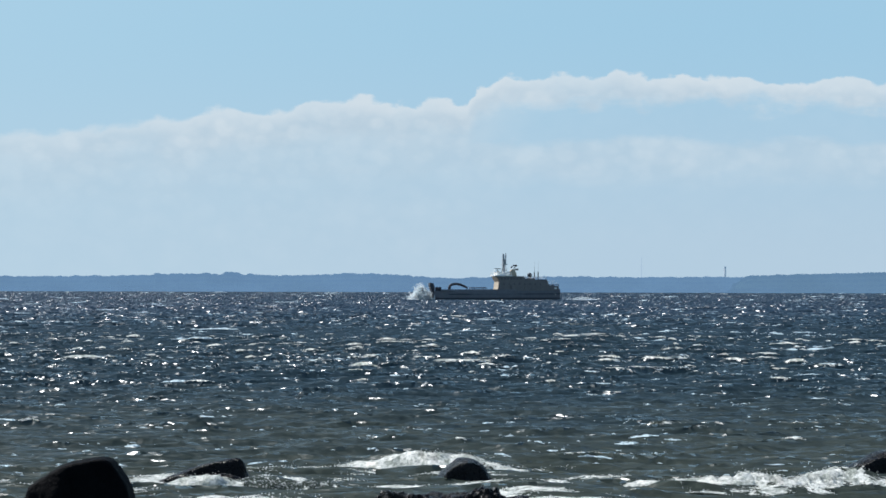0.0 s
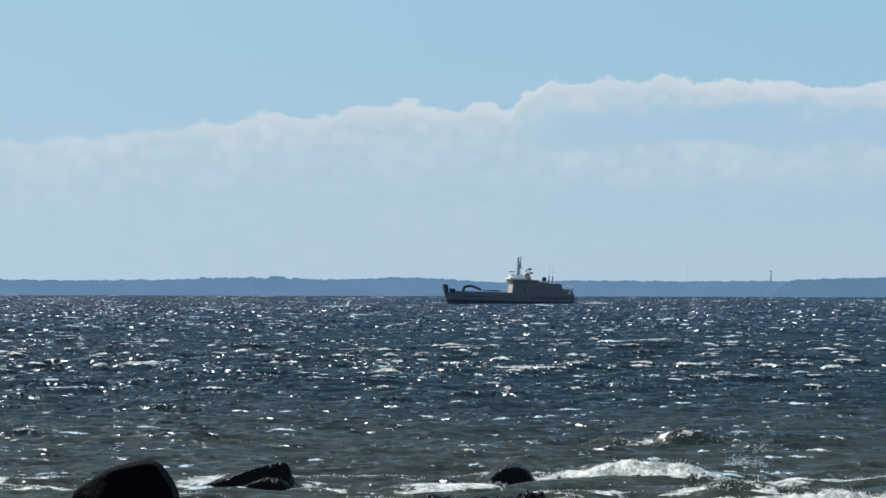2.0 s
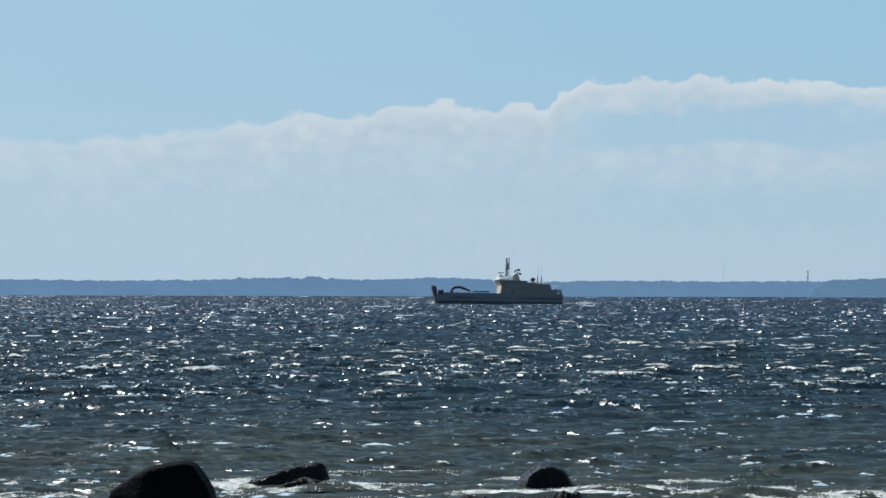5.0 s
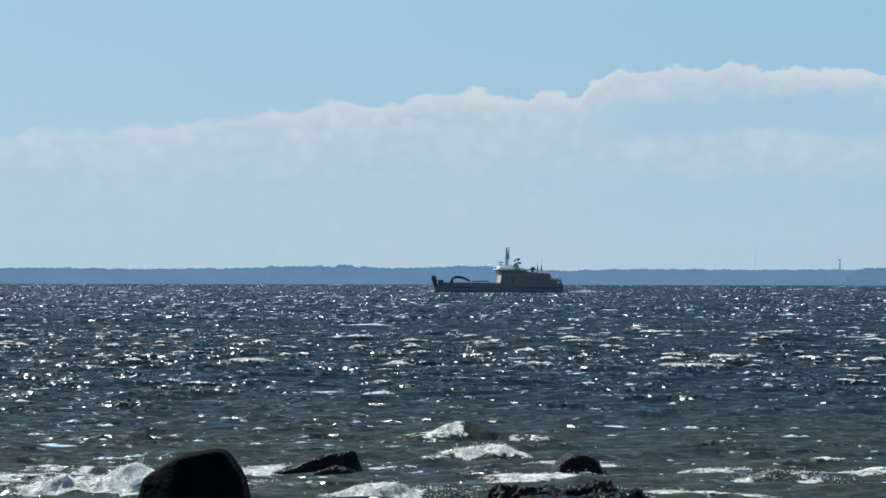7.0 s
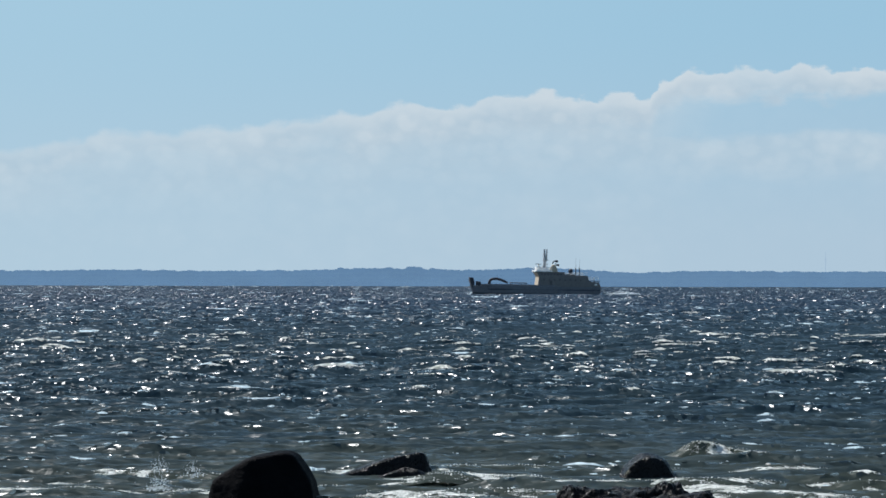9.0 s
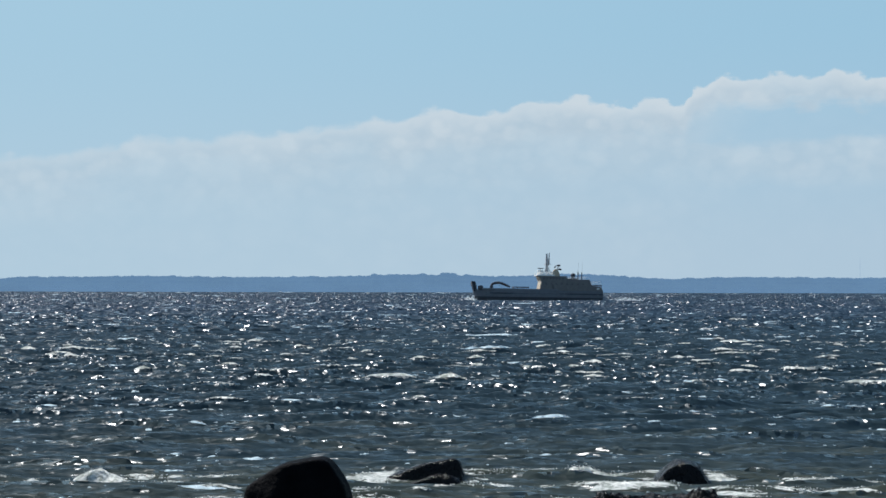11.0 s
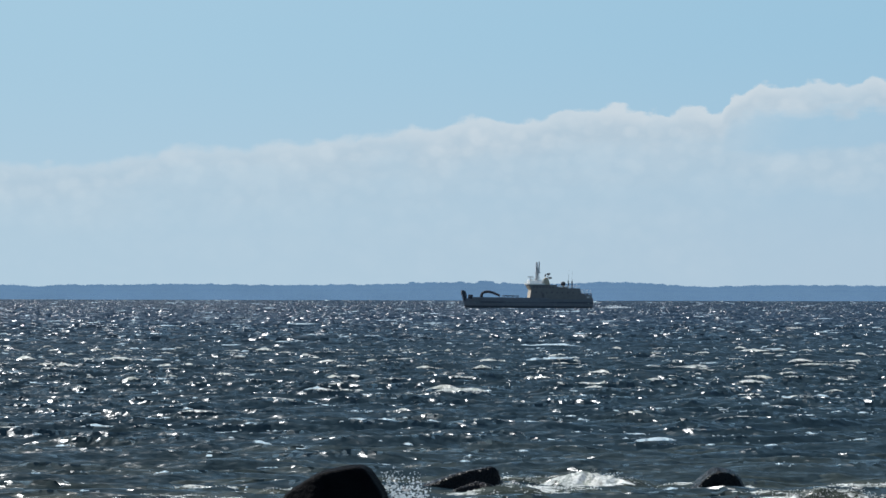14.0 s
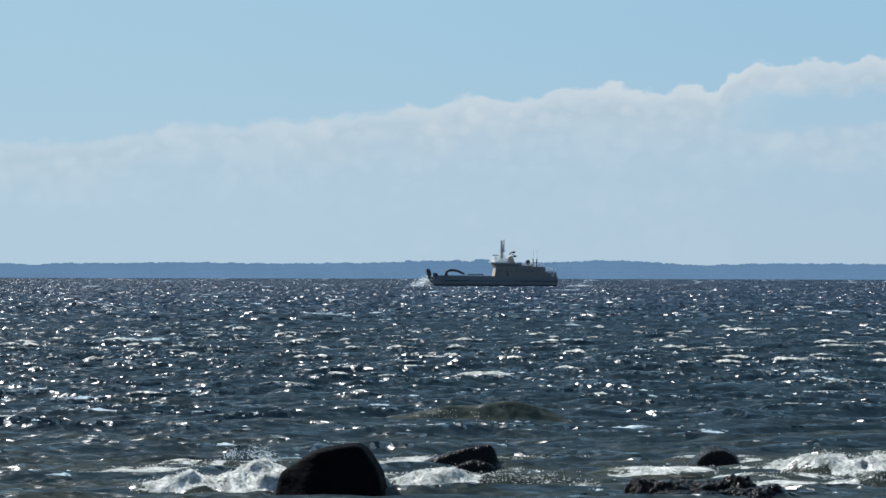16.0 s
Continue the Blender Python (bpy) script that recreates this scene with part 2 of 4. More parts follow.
M_FOAM = foam_material("foam", 0.16, 0.22)
M_SURF = foam_material("surf_foam", 0.12, 0.30, (0.78, 0.79, 0.74), (0.95, 0.95, 0.90))
M_BURST = foam_material("bow_foam", 0.24, 0.55)
M_SPRAY = foam_material("spray", 0.42, 0.5)
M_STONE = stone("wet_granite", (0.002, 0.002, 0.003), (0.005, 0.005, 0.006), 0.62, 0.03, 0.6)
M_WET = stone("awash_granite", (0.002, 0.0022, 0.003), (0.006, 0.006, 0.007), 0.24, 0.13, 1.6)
M_SHINGLE = stone("shingle", (0.022, 0.022, 0.023), (0.050, 0.049, 0.048), 0.6)
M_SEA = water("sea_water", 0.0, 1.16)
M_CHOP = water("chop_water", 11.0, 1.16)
M_WAVE = water("shoal_water", 5.0, 0.22)
# the last colour of each is distance haze, painted on as a glow
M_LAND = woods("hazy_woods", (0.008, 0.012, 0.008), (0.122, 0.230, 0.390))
M_HEAD = woods("nearer_hazy_woods", (0.008, 0.012, 0.008), (0.112, 0.212, 0.350))
# far mast and chimney glow faintly: haze painted in as emission
M_MAST = paint("hazy_steel", (0.10, 0.10, 0.11), 0.8, glow=(0.30, 0.42, 0.55))
M_CHIM = paint("hazy_concrete", (0.25, 0.24, 0.23), 0.8, glow=(0.11, 0.18, 0.27))
M_HULL = paint("hull_paint", (0.132, 0.140, 0.162), 0.45, amount=0.3)
M_BOOT = paint("boot_topping", (0.04, 0.042, 0.05), 0.5)
M_HOUSE = paint("house_paint", (0.150, 0.139, 0.136), 0.5, amount=0.25)
M_WHITE = paint("white_paint", (0.84, 0.82, 0.78), 0.4, amount=0.15)
M_BUFF = paint("buff_paint", (0.50, 0.40, 0.29), 0.5, amount=0.2)
M_DECK = paint("deck_paint", (0.20, 0.15, 0.11), 0.7)
M_DARK = paint("dark_steel", (0.04, 0.043, 0.055), 0.75)
M_PANE = paint("dark_glass", (0.112, 0.104, 0.102), 0.25)
M_GREY = paint("mast_paint", (0.40, 0.40, 0.41), 0.5, amount=0.2)

# ---- mesh helpers ----


def link(name, bm, mat, parent=None, label="", smooth=False):
    mesh = bpy.data.meshes.new(name)
    if smooth:
        for f in bm.faces:
            f.smooth = True
    bm.to_mesh(mesh)
    bm.free()
    mesh.materials.append(mat)
    ob = new(name, mesh)
    if parent:
        ob.parent = parent
    if label:
        ob["label"] = label
    return ob


def part(name, bm, mat, parent, label="", smooth=False):
    return link(name, bm, mat, parent, label, smooth)


def box(bm, x0, x1, y0, y1, z0, z1, bevel=0.0):
    made = bmesh.ops.create_cube(bm, size=1.0)["verts"]
    bmesh.ops.scale(bm, vec=(x1 - x0, y1 - y0, z1 - z0), verts=made)
    bmesh.ops.translate(bm, vec=((x0 + x1) / 2, (y0 + y1) / 2, (z0 + z1) / 2), verts=made)
    if bevel:
        edges = list({e for v in made for e in v.link_edges})
        bmesh.ops.bevel(bm, geom=edges, offset=bevel, segments=2, affect="EDGES")
    return bm


def tube(bm, pts, radius, sides=8):
    """A round bar through the points; radius may be a list."""
    pts = [Vector(p) for p in pts]
    rad = radius if isinstance(radius, (list, tuple)) else [radius] * len(pts)
    rings = []
    for i, p in enumerate(pts):
        way = (pts[min(i + 1, len(pts) - 1)] - pts[max(i - 1, 0)]).normalized()
        side = way.cross(Vector((0, 1, 0)) if abs(way.y) < 0.9 else Vector((1, 0, 0))).normalized()
        up = side.cross(way)
        rings.append([bm.verts.new(p + (side * math.cos(a) + up * math.sin(a)) * rad[i]) for a in (2 * math.pi * k / sides for k in range(sides))])
    for a, b in zip(rings, rings[1:]):
        for k in range(sides):
            bm.faces.new((a[k], a[(k + 1) % sides], b[(k + 1) % sides], b[k]))
    bm.faces.new(rings[0][::-1])
    bm.faces.new(rings[-1])
    return bm


def prism(bm, outline, y0, y1):
    """A plate between y0 and y1 with an outline in x and z."""
    a = [bm.verts.new((x, y0, z)) for x, z in outline]
    b = [bm.verts.new((x, y1, z)) for x, z in outline]
    bm.faces.new(a)
    bm.faces.new(b[::-1])
    n = len(a)
    for k in range(n):
        bm.faces.new((a[k], b[k], b[(k + 1) % n], a[(k + 1) % n]))
    bmesh.ops.recalc_face_normals(bm, faces=bm.faces)
    return bm


def B():
    return bmesh.new()


def grid_mesh(name, co, rows, cols, mat, crest=None):
    """A sheet from a rows x cols field of points."""
    mesh = bpy.data.meshes.new(name)
    idx = np.arange(rows * cols).reshape(rows, cols)
    quads = np.stack([idx[:-1, :-1], idx[:-1, 1:], idx[1:, 1:], idx[1:, :-1]], -1).reshape(-1, 4)
    mesh.vertices.add(rows * cols)
    mesh.vertices.foreach_set("co", co.reshape(-1).astype(np.float32))
    mesh.loops.add(quads.size)
    mesh.loops.foreach_set("vertex_index", quads.reshape(-1).astype(np.int32))
    mesh.polygons.add(len(quads))
    mesh.polygons.foreach_set("loop_start", np.arange(0, quads.size, 4, dtype=np.int32))
    mesh.polygons.foreach_set("use_smooth", np.ones(len(quads), dtype=bool))
    mesh.update(calc_edges=True)
    if crest is not None:
        mesh.attributes.new("crest", "FLOAT", "POINT").data.foreach_set("value", crest.reshape(-1).astype(np.float32))
    mesh.materials.append(mat)
    return new(name, mesh)


# ---- water ----


class Waves:
    """A field of wind waves with peaked crests, running mostly towards the shore."""

    def __init__(self, seed, n, short, long, rms, heading, spread):
        rng = np.random.RandomState(seed)
        lam = np.exp(rng.uniform(math.log(short), math.log(long), n))
        a = rng.normal(heading, spread, n)
        self.k = 2 * np.pi / lam
        self.dx, self.dy = np.sin(a), -np.cos(a)
        amp = lam ** 0.95
        self.amp = amp * rms / math.sqrt((amp ** 2).sum() / 2)
        self.ph = rng.uniform(0, 2 * np.pi, n)
        self.rms = rms

    def at(self, x, y, peak=1.0, cell=None):
        z, ox, oy, sharp = (np.zeros_like(x) for _ in range(4))
        for k, dx, dy, am, ph in zip(self.k, self.dx, self.dy, self.amp, self.ph):
            th = k * (dx * x + dy * y) + ph
            fade = 1.0 if cell is None else np.clip(2.2 - cell * k / 1.4, 0.0, 1.0)
            c, s = np.cos(th) * fade, np.sin(th) * fade
            z += am * c
            ox -= peak * am * dx * s
            oy -= peak * am * dy * s
            sharp += am * k * c
        return z, ox, oy, sharp


def fbm(x, y, seed, octaves=3):
    """Cheap smooth noise from sines, about -1 to 1."""
    rng = np.random.RandomState(seed)
    out = np.zeros_like(x)
    for o in range(octaves):
        for _ in range(5):
            a, f = rng.uniform(0, 6.283), 2.0 ** o * rng.uniform(0.7, 1.4)
            out += np.sin(f * (math.cos(a) * x + math.sin(a) * y) + rng.uniform(0, 6.283)) / 2.2 / 1.7 ** o
    return out / 1.7


TURN = 190.0        # beyond this distance the seas are built crest by crest


def sheet(name, mat, waves, near, step_, cols, seed, lift=0.0, high=0.16, shift=14.0):
    ys = [near]
    while ys[-1] < TURN:
        ys.append(ys[-1] + step_ * max(1.0, ys[-1] / 95.0) ** 1.3)
    kinds = [0] * len(ys)
    y = ys[-1]
    while y < 4960:
        gap = 2.6 * (y / TURN) ** 1.05
        face = min(0.45 * gap, 0.75 + 0.0004 * y)
        ys += [y + gap - face, y + gap - face * 0.45, y + gap]
        kinds += [1, 2, 3]
        y += gap
    ys, kinds = np.array(ys), np.array(kinds)[:, None]
    u = np.linspace(-1, 1, cols)
    rng = np.random.RandomState(seed)
    X = u[None, :] * (0.215 * ys[:, None] + shift)
    X = X + rng.uniform(-0.3, 0.3, X.shape) * (X[:, 1:2] - X[:, :1])
    Y = np.repeat(ys[:, None], cols, 1)
    z, ox, oy, sharp = waves.at(X, Y, 1.0)
    grow = 1 + 0.9 * np.clip((Y - 72) / 45, 0, 1)      # seas stand higher over deeper water
    z, ox, oy = z * grow, ox * grow, oy * grow
    crest = z / waves.rms * 0.20 + sharp * 0.70
    wave_id = np.cumsum(kinds == 1, 0)
    size = (Y / TURN) ** 0.45
    swing = fbm(X / (2.2 * size), wave_id * 7.7 + 0 * X, seed + 5)
    tall = high * np.clip(0.55 + 0.75 * swing, 0.05, 2.2) * np.minimum(1.6, 1 + Y / 3000)
    far_z = np.choose(kinds.repeat(cols, 1), [tall * 0, -tall * 0.5, tall * 0.35, tall])
    wander = 0.5 * size * fbm(X / (5.0 * size), wave_id * 3.1 + 0 * X, seed + 9, 2)
    k = kinds > 0
    z = np.where(k, far_z, z)
    ox, oy = np.where(k, 0, ox), np.where(k, wander, oy)
    crest = np.where(k, np.where(kinds == 3, 0.28 + 0.50 * swing, np.where(kinds == 2, 0.0 + 0.4 * swing, -1.0)), crest)
    co = np.stack([X + ox, Y + oy, z + lift], -1)
    return grid_mesh(name, co, len(ys), cols, mat, crest)


SWELL = Waves(3, 70, 0.5, 8.5, 0.062, 0.15, 0.50)
CHOP = Waves(8, 44, 0.45, 2.8, 0.050, -0.22, 0.50)
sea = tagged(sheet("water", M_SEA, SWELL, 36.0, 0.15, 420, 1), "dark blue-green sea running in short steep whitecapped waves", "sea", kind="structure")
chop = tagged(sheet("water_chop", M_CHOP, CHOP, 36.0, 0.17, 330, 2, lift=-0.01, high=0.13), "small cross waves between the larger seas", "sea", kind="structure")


def whitecaps(waves, seed, count, lift):
    """Many small breaking crests scattered over the open sea, each a ragged low ridge of froth."""
    rng = np.random.RandomState(seed)
    verts, faces = [], []
    for _ in range(count):
        y = rng.uniform(46, 125) if rng.uniform() < 0.12 else 44.0 * 80.0 ** (rng.uniform(0, 1) ** 0.80)
        x = rng.uniform(-1, 1) * (0.205 * y + 8)
        kind_ = min(4 if y > 130 else 2, rng.choice(5, p=[0.64, 0.24, 0.07, 0.04, 0.01]))
        big = (y / 70.0) ** 0.62 * (0.34, 0.52, 0.72, 0.85, 1.0)[kind_]
        length = 0.62 * big * rng.uniform(0.6, 1.4) * (0.8, 1.0, 1.3, 2.0, 2.8)[kind_]
        tall = 0.048 * big ** 0.8 * rng.uniform(0.7, 1.3)
        slant, bow = rng.normal(0.0, 0.25), rng.normal(0, 0.12)
        climb, sag = rng.normal(0, 0.030), rng.normal(0, 0.030)
        z0 = waves.at(np.array([x]), np.array([y]))[0][0] * (1 + 0.9 * min(1, max(0, (y - 72) / 45))) if y < TURN else 0.08
        n = (10, 10, 14, 20, 26)[kind_]
        b = len(verts)
        ragged = np.convolve(rng.uniform(-0.35, 1.5, n + 2), (0.28, 0.44, 0.28), "valid").clip(0, 1.3)
        for i in range(n):
            q = i / (n - 1) * 2 - 1
            h = tall * (1 - abs(q) ** 2.5) * ragged[i]
            cx, cy = x + q * length / 2, y + slant * q * length / 2 + bow * q * q * length + rng.uniform(-0.05, 0.05) * big
            wide = 0.135 * big * (1.05 - abs(q)) * (0.3 + 0.9 * ragged[i])
            ride = z0 + lift + (climb * q + sag * (q * q - 0.4)) * length
            foot = ride - 0.02 * big
            verts.extend([(cx, cy - wide, foot), (cx, cy - wide * 0.35, ride + h * 0.7), (cx, cy + wide * 0.3, ride + h), (cx, cy + wide, foot)])
        for i in range(n - 1):
            for q in range(3):
                faces.append((b + i * 4 + q, b + i * 4 + 4 + q, b + i * 4 + 5 + q, b + i * 4 + 1 + q))
        # loose flecks of froth round it, also modelled as stand-ins for sun glints
        for _ in range(rng.randint(2, 8)):
            b = len(verts)
            cx, cy, r = x + rng.normal(0, 1.3) * length, y + rng.normal(0, 1.6) * big, 0.05 * big ** 0.8 * rng.uniform(0.4, 1.2)
            cz = z0 + lift + rng.uniform(-0.02, 0.02)
            verts.extend([(cx - r * 1.5, cy, cz), (cx, cy - r, cz + 0.2 * r), (cx + r * 1.5, cy, cz), (cx, cy + r, cz), (cx + rng.uniform(-r, r), cy, cz + r * 0.55)])
            faces.extend([(b, b + 1, b + 4), (b + 1, b + 2, b + 4), (b + 2, b + 3, b + 4), (b + 3, b, b + 4)])
    mesh = bpy.data.meshes.new("whitecaps")
    mesh.from_pydata(verts, [], faces)
    mesh.materials.append(M_FOAM)
    return tagged(new("whitecaps", mesh), "scattered white foam crests and glint-like flecks on the dark sea", "whitecap", kind="stuff")


CAPS = [whitecaps(SWELL, 20 + q, 1300, 0.025) for q in range(4)]

# the still level under the seas, reaching out on every side
lev_x, lev_y = np.meshgrid(np.linspace(-2600, 2600, 60), np.linspace(44, 4992, 60))
tagged(grid_mesh("water_level", np.stack([lev_x, lev_y, np.full(lev_x.shape, -0.42)], -1), 60, 60, M_SEA, np.full(lev_x.shape, -2.0)), "open sea stretching away on both sides", "sea", kind="structure")

# ---- ground under it all: sea bed, beach under the camera ----


def ground():
    ys = np.concatenate([np.linspace(-160, 60, 111), np.geomspace(62, 4995, 60)])
    xs = np.concatenate([-np.geomspace(1600, 32, 26), np.linspace(-30, 30, 41), np.geomspace(32, 1600, 26)])
    X, Y = np.meshgrid(xs, ys)
    z = np.where(Y < 34, 1.45 * (1 - np.clip(Y, -5, 34) / 34) + 0.02 * np.maximum(0, -5 - Y), -(Y - 34) * 0.035)
    z = np.maximum(z, -6.0)
    bumps = np.array([noise.noise(Vector((x * 0.6, y * 0.6, 0))) for x, y in zip(X.ravel(), Y.ravel())]).reshape(X.shape)
    z = z + 0.10 * bumps * (np.abs(X) < 60)
    z = np.where((np.abs(X) < 3) & (np.abs(Y) < 3), np.minimum(z, 1.4), z)
    return tagged(grid_mesh("ground", np.stack([X, Y, z], -1), len(ys), len(xs), M_SHINGLE), "grey stony shore sloping into the sea", "shore", kind="structure")


ground()

# ---- far shore ----


def ridge(name, mat, d, px0, px1, height, seed, label):
    """A wooded shore d metres away: a low bank with thousands of conifers on it."""
    rng = np.random.RandomState(seed)
    verts, faces = [], []

    def cone(x, y, z, r, h, n=5):
        b = len(verts)
        spin = rng.uniform(0, 6.28)
        for q in range(n):
            a = spin + 6.283 * q / n
            verts.append((x + r * math.cos(a), y + r * math.sin(a), z))
        for q in range(n):
            a = spin + 0.6 + 6.283 * q / n
            verts.append((x + 0.85 * r * math.cos(a), y + 0.85 * r * math.sin(a), z + h * rng.uniform(0.72, 0.88)))
        verts.append((x + rng.uniform(-0.2, 0.2) * r, y, z + h))
        for q in range(n):
            faces.append((b + q, b + (q + 1) % n, b + n + (q + 1) % n, b + n + q))
            faces.append((b + n + q, b + n + (q + 1) % n, b + 2 * n))

    xs = np.arange((px0 - 784) / F * d, (px1 - 784) / F * d, 4.0)
    base = []
    for x in xs:
        h = height((x / d * F) + 784)
        b = len(verts)
        verts.extend([(x, d - 6, -1.0), (x, d, 2.0), (x, d + 45, max(2.5, h * 0.95)), (x, d + 160, -1.0)])
        base.append(b)
    for a, b in zip(base, base[1:]):
        for q in range(3):
            faces.append((a + q, b + q, b + q + 1, a + q + 1))
    for x in np.arange(xs[0], xs[-1], 2.2):
        px = (x / d * F) + 784
        h = height(px)
        for depth in (1.0, 0.72, 0.45, 0.2):
            tall = min(h * 0.62, rng.uniform(5, 8)) * rng.uniform(0.8, 1.08)
            foot = max(0.5, h * depth - tall * rng.uniform(0.86, 1.0))
            cone(x + rng.uniform(-1.6, 1.6), d + 45 * depth + rng.uniform(-3, 3), foot, rng.uniform(3.0, 6.0), tall)
    mesh = bpy.data.meshes.new(name)
    mesh.from_pydata(verts, [], faces)
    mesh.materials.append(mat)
    ob = new(name, mesh)
    return tagged(ob, label, "far shore", kind="stuff")


FAR = 4400.0


def profile(px):
    """Height of the far treetops in metres, by bearing."""
    u = px / 1000
    h = 25.2 + 2.2 * math.sin(u * 3.1 + 1.1) + 1.6 * noise.noise(Vector((u * 6, 0.3, 0)))
    h += 3.2 * math.exp(-((px - 830) / 75) ** 2) + 0.8 * math.exp(-((px - 607) / 30) ** 2) + 1.2 * math.exp(-((px - 500) / 60) ** 2)
    h += 2.6 * (597 < px < 621) + 1.8 * (640 < px < 652) + 1.6 * (560 < px < 568)
    h -= 4.2 / (1 + math.exp((px - 455) / 28))
    h -= 3.2 * math.exp(-((px - 1000) / 60) ** 2) + 3.0 * math.exp(-((px + 200) / 35) ** 2)
    return h + 1.3 * noise.noise(Vector((u * 40, 7, 0))) + (2.4 if 470 < px < 720 else 1.5 if px < 950 else 0.8) * noise.noise(Vector((u * 110, 2, 0)))


def head_profile(px):
    k = min(1.0, max(0.0, (px - 1508) / 30))
    return 3.0 + (19.5 + 5.5 * (px - 1500) / 270) * k ** 0.5 + 1.0 * noise.noise(Vector((px / 20, 3, 0)))


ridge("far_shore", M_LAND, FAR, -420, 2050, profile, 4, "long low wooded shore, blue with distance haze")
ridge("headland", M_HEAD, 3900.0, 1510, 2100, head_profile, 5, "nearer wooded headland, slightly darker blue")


def chimney():
    x = (1486 - 784) / F * 4470
    ob = tagged(new("chimney"), "thin hazy concrete chimney above the far woods", "chimney")
    ob.location = (x, 4470, 0)
    part("shaft", tube(B(), [(0, 0, 0), (0, 0, 20), (0, 0, 38.4)], [2.0, 1.7, 1.5], 14), M_CHIM, ob, smooth=True)
    part("cap", tube(B(), [(0, 0, 38.4), (0, 0, 39.8)], 1.8, 14), M_CHIM, ob, "darker rim")


chimney()


def radio_mast():
    ob = tagged(new("radio_mast"), "slender radio mast, barely seen through the haze", "mast")
    ob.location = ((1337 - 784) / F * 4480, 4480, 0)
    part("pole", tube(B(), [(0, 0, 0), (0, 0, 40), (0, 0, 54)], [0.55, 0.4, 0.2], 8), M_MAST, ob)
    for side in (-1, 1):
        part("guy_wire", tube(B(), [(0, 0, 44), (side * 14, 0, 8)], 0.06, 4), M_MAST, ob)


radio_mast()

# ---- rocks ----


def rock(name, label, centre, size, planes, seed, rough=0.05, soft=14.0, group="", mat=M_WET):
    """A boulder: a ball cut by soft planes (direction in x and z, depth y, distance), then roughened."""
    bm = B()
    bmesh.ops.create_icosphere(bm, subdivisions=6, radius=1.0)
    off = Vector((seed * 3.7, seed * 1.3, 0))
    cuts = [(Vector(n).normalized(), dist) for n, dist in planes]
    for v in bm.verts:
        n = v.co.normalized()
        acc = 1.0
        for c, dist in cuts:
            k = n.dot(c)
            if k > 0:
                acc += (k / dist) ** soft
        r = acc ** (-1 / soft)
        p = n * r
        q = p * 1.7 + off
        r *= 1 + rough * (noise.noise(q) * 1.6 + noise.noise(q * 2.7) * 0.7 + noise.noise(q * 7) * 0.3 + 0.8 * abs(noise.noise(q * 1.3 + Vector((5, 5, 5)))))
        r *= 1 + 0.012 * noise.noise(q * 22)
        v.co = Vector((n.x * r * size[0], n.y * r * size[1], n.z * r * size[2]))
    ob = link(name, bm, mat, smooth=True)
    ob.location = centre
    return tagged(ob, label, "rock", group)


def rugged_rock(name, label, centre, lumps, seed):
    """A craggy rock grown from several lumps (x, y, half width, top), with cracks and knobs."""
    bm = B()
    rng = np.random.RandomState(seed)
    for x, y, wide, top in lumps:
        made = bmesh.ops.create_icosphere(bm, subdivisions=5, radius=1.0)["verts"]
        off = Vector(rng.uniform(0, 40, 3))
        for v in made:
            n = v.co.normalized()
            q = n * 1.5 + off
            r = 1 + 0.20 * noise.noise(q) + 0.14 * noise.noise(q * 2.3) + 0.10 * noise.noise(q * 5.1) + 0.05 * noise.noise(q * 11) - 0.16 * max(0.0, 0.25 - abs(noise.noise(q * 1.9 + off))) / 0.25
            squash = 0.9 / max(0.9, abs(n.z) * 1.05)
            v.co = Vector((x + n.x * r * wide * 1.1, y + n.y * r * wide, n.z * r * (top if n.z > 0 else 0.5) * squash * 1.04))
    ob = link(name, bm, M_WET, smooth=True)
    skin = ob.modifiers.new("skin", "REMESH")
    skin.mode, skin.voxel_size, skin.use_smooth_shade = "VOXEL", 0.016, True
    ob.location = centre
    return tagged(ob, label, "rock", ROCKS)


def at_water(px, d, z=0.0):
    return Vector(((px - 784) / F * d, d, z))


ROCKS = "shore rocks"
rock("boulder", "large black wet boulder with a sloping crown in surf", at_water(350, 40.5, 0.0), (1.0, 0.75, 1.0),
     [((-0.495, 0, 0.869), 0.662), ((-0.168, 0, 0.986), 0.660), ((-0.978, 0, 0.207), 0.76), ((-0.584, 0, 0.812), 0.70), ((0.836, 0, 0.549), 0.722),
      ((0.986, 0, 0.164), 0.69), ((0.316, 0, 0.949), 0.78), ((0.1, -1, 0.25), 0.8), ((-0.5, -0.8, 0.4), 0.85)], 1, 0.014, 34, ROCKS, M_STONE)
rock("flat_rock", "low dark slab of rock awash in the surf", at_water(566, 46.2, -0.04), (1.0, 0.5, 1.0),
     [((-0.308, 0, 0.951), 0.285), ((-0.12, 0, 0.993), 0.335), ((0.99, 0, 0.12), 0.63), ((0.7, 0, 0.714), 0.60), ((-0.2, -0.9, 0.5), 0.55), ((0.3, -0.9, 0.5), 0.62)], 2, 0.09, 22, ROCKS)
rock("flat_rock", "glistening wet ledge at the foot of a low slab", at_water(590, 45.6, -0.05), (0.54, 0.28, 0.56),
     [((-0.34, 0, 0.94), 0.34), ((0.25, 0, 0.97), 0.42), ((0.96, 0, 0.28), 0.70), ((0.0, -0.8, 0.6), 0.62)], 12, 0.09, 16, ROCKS)
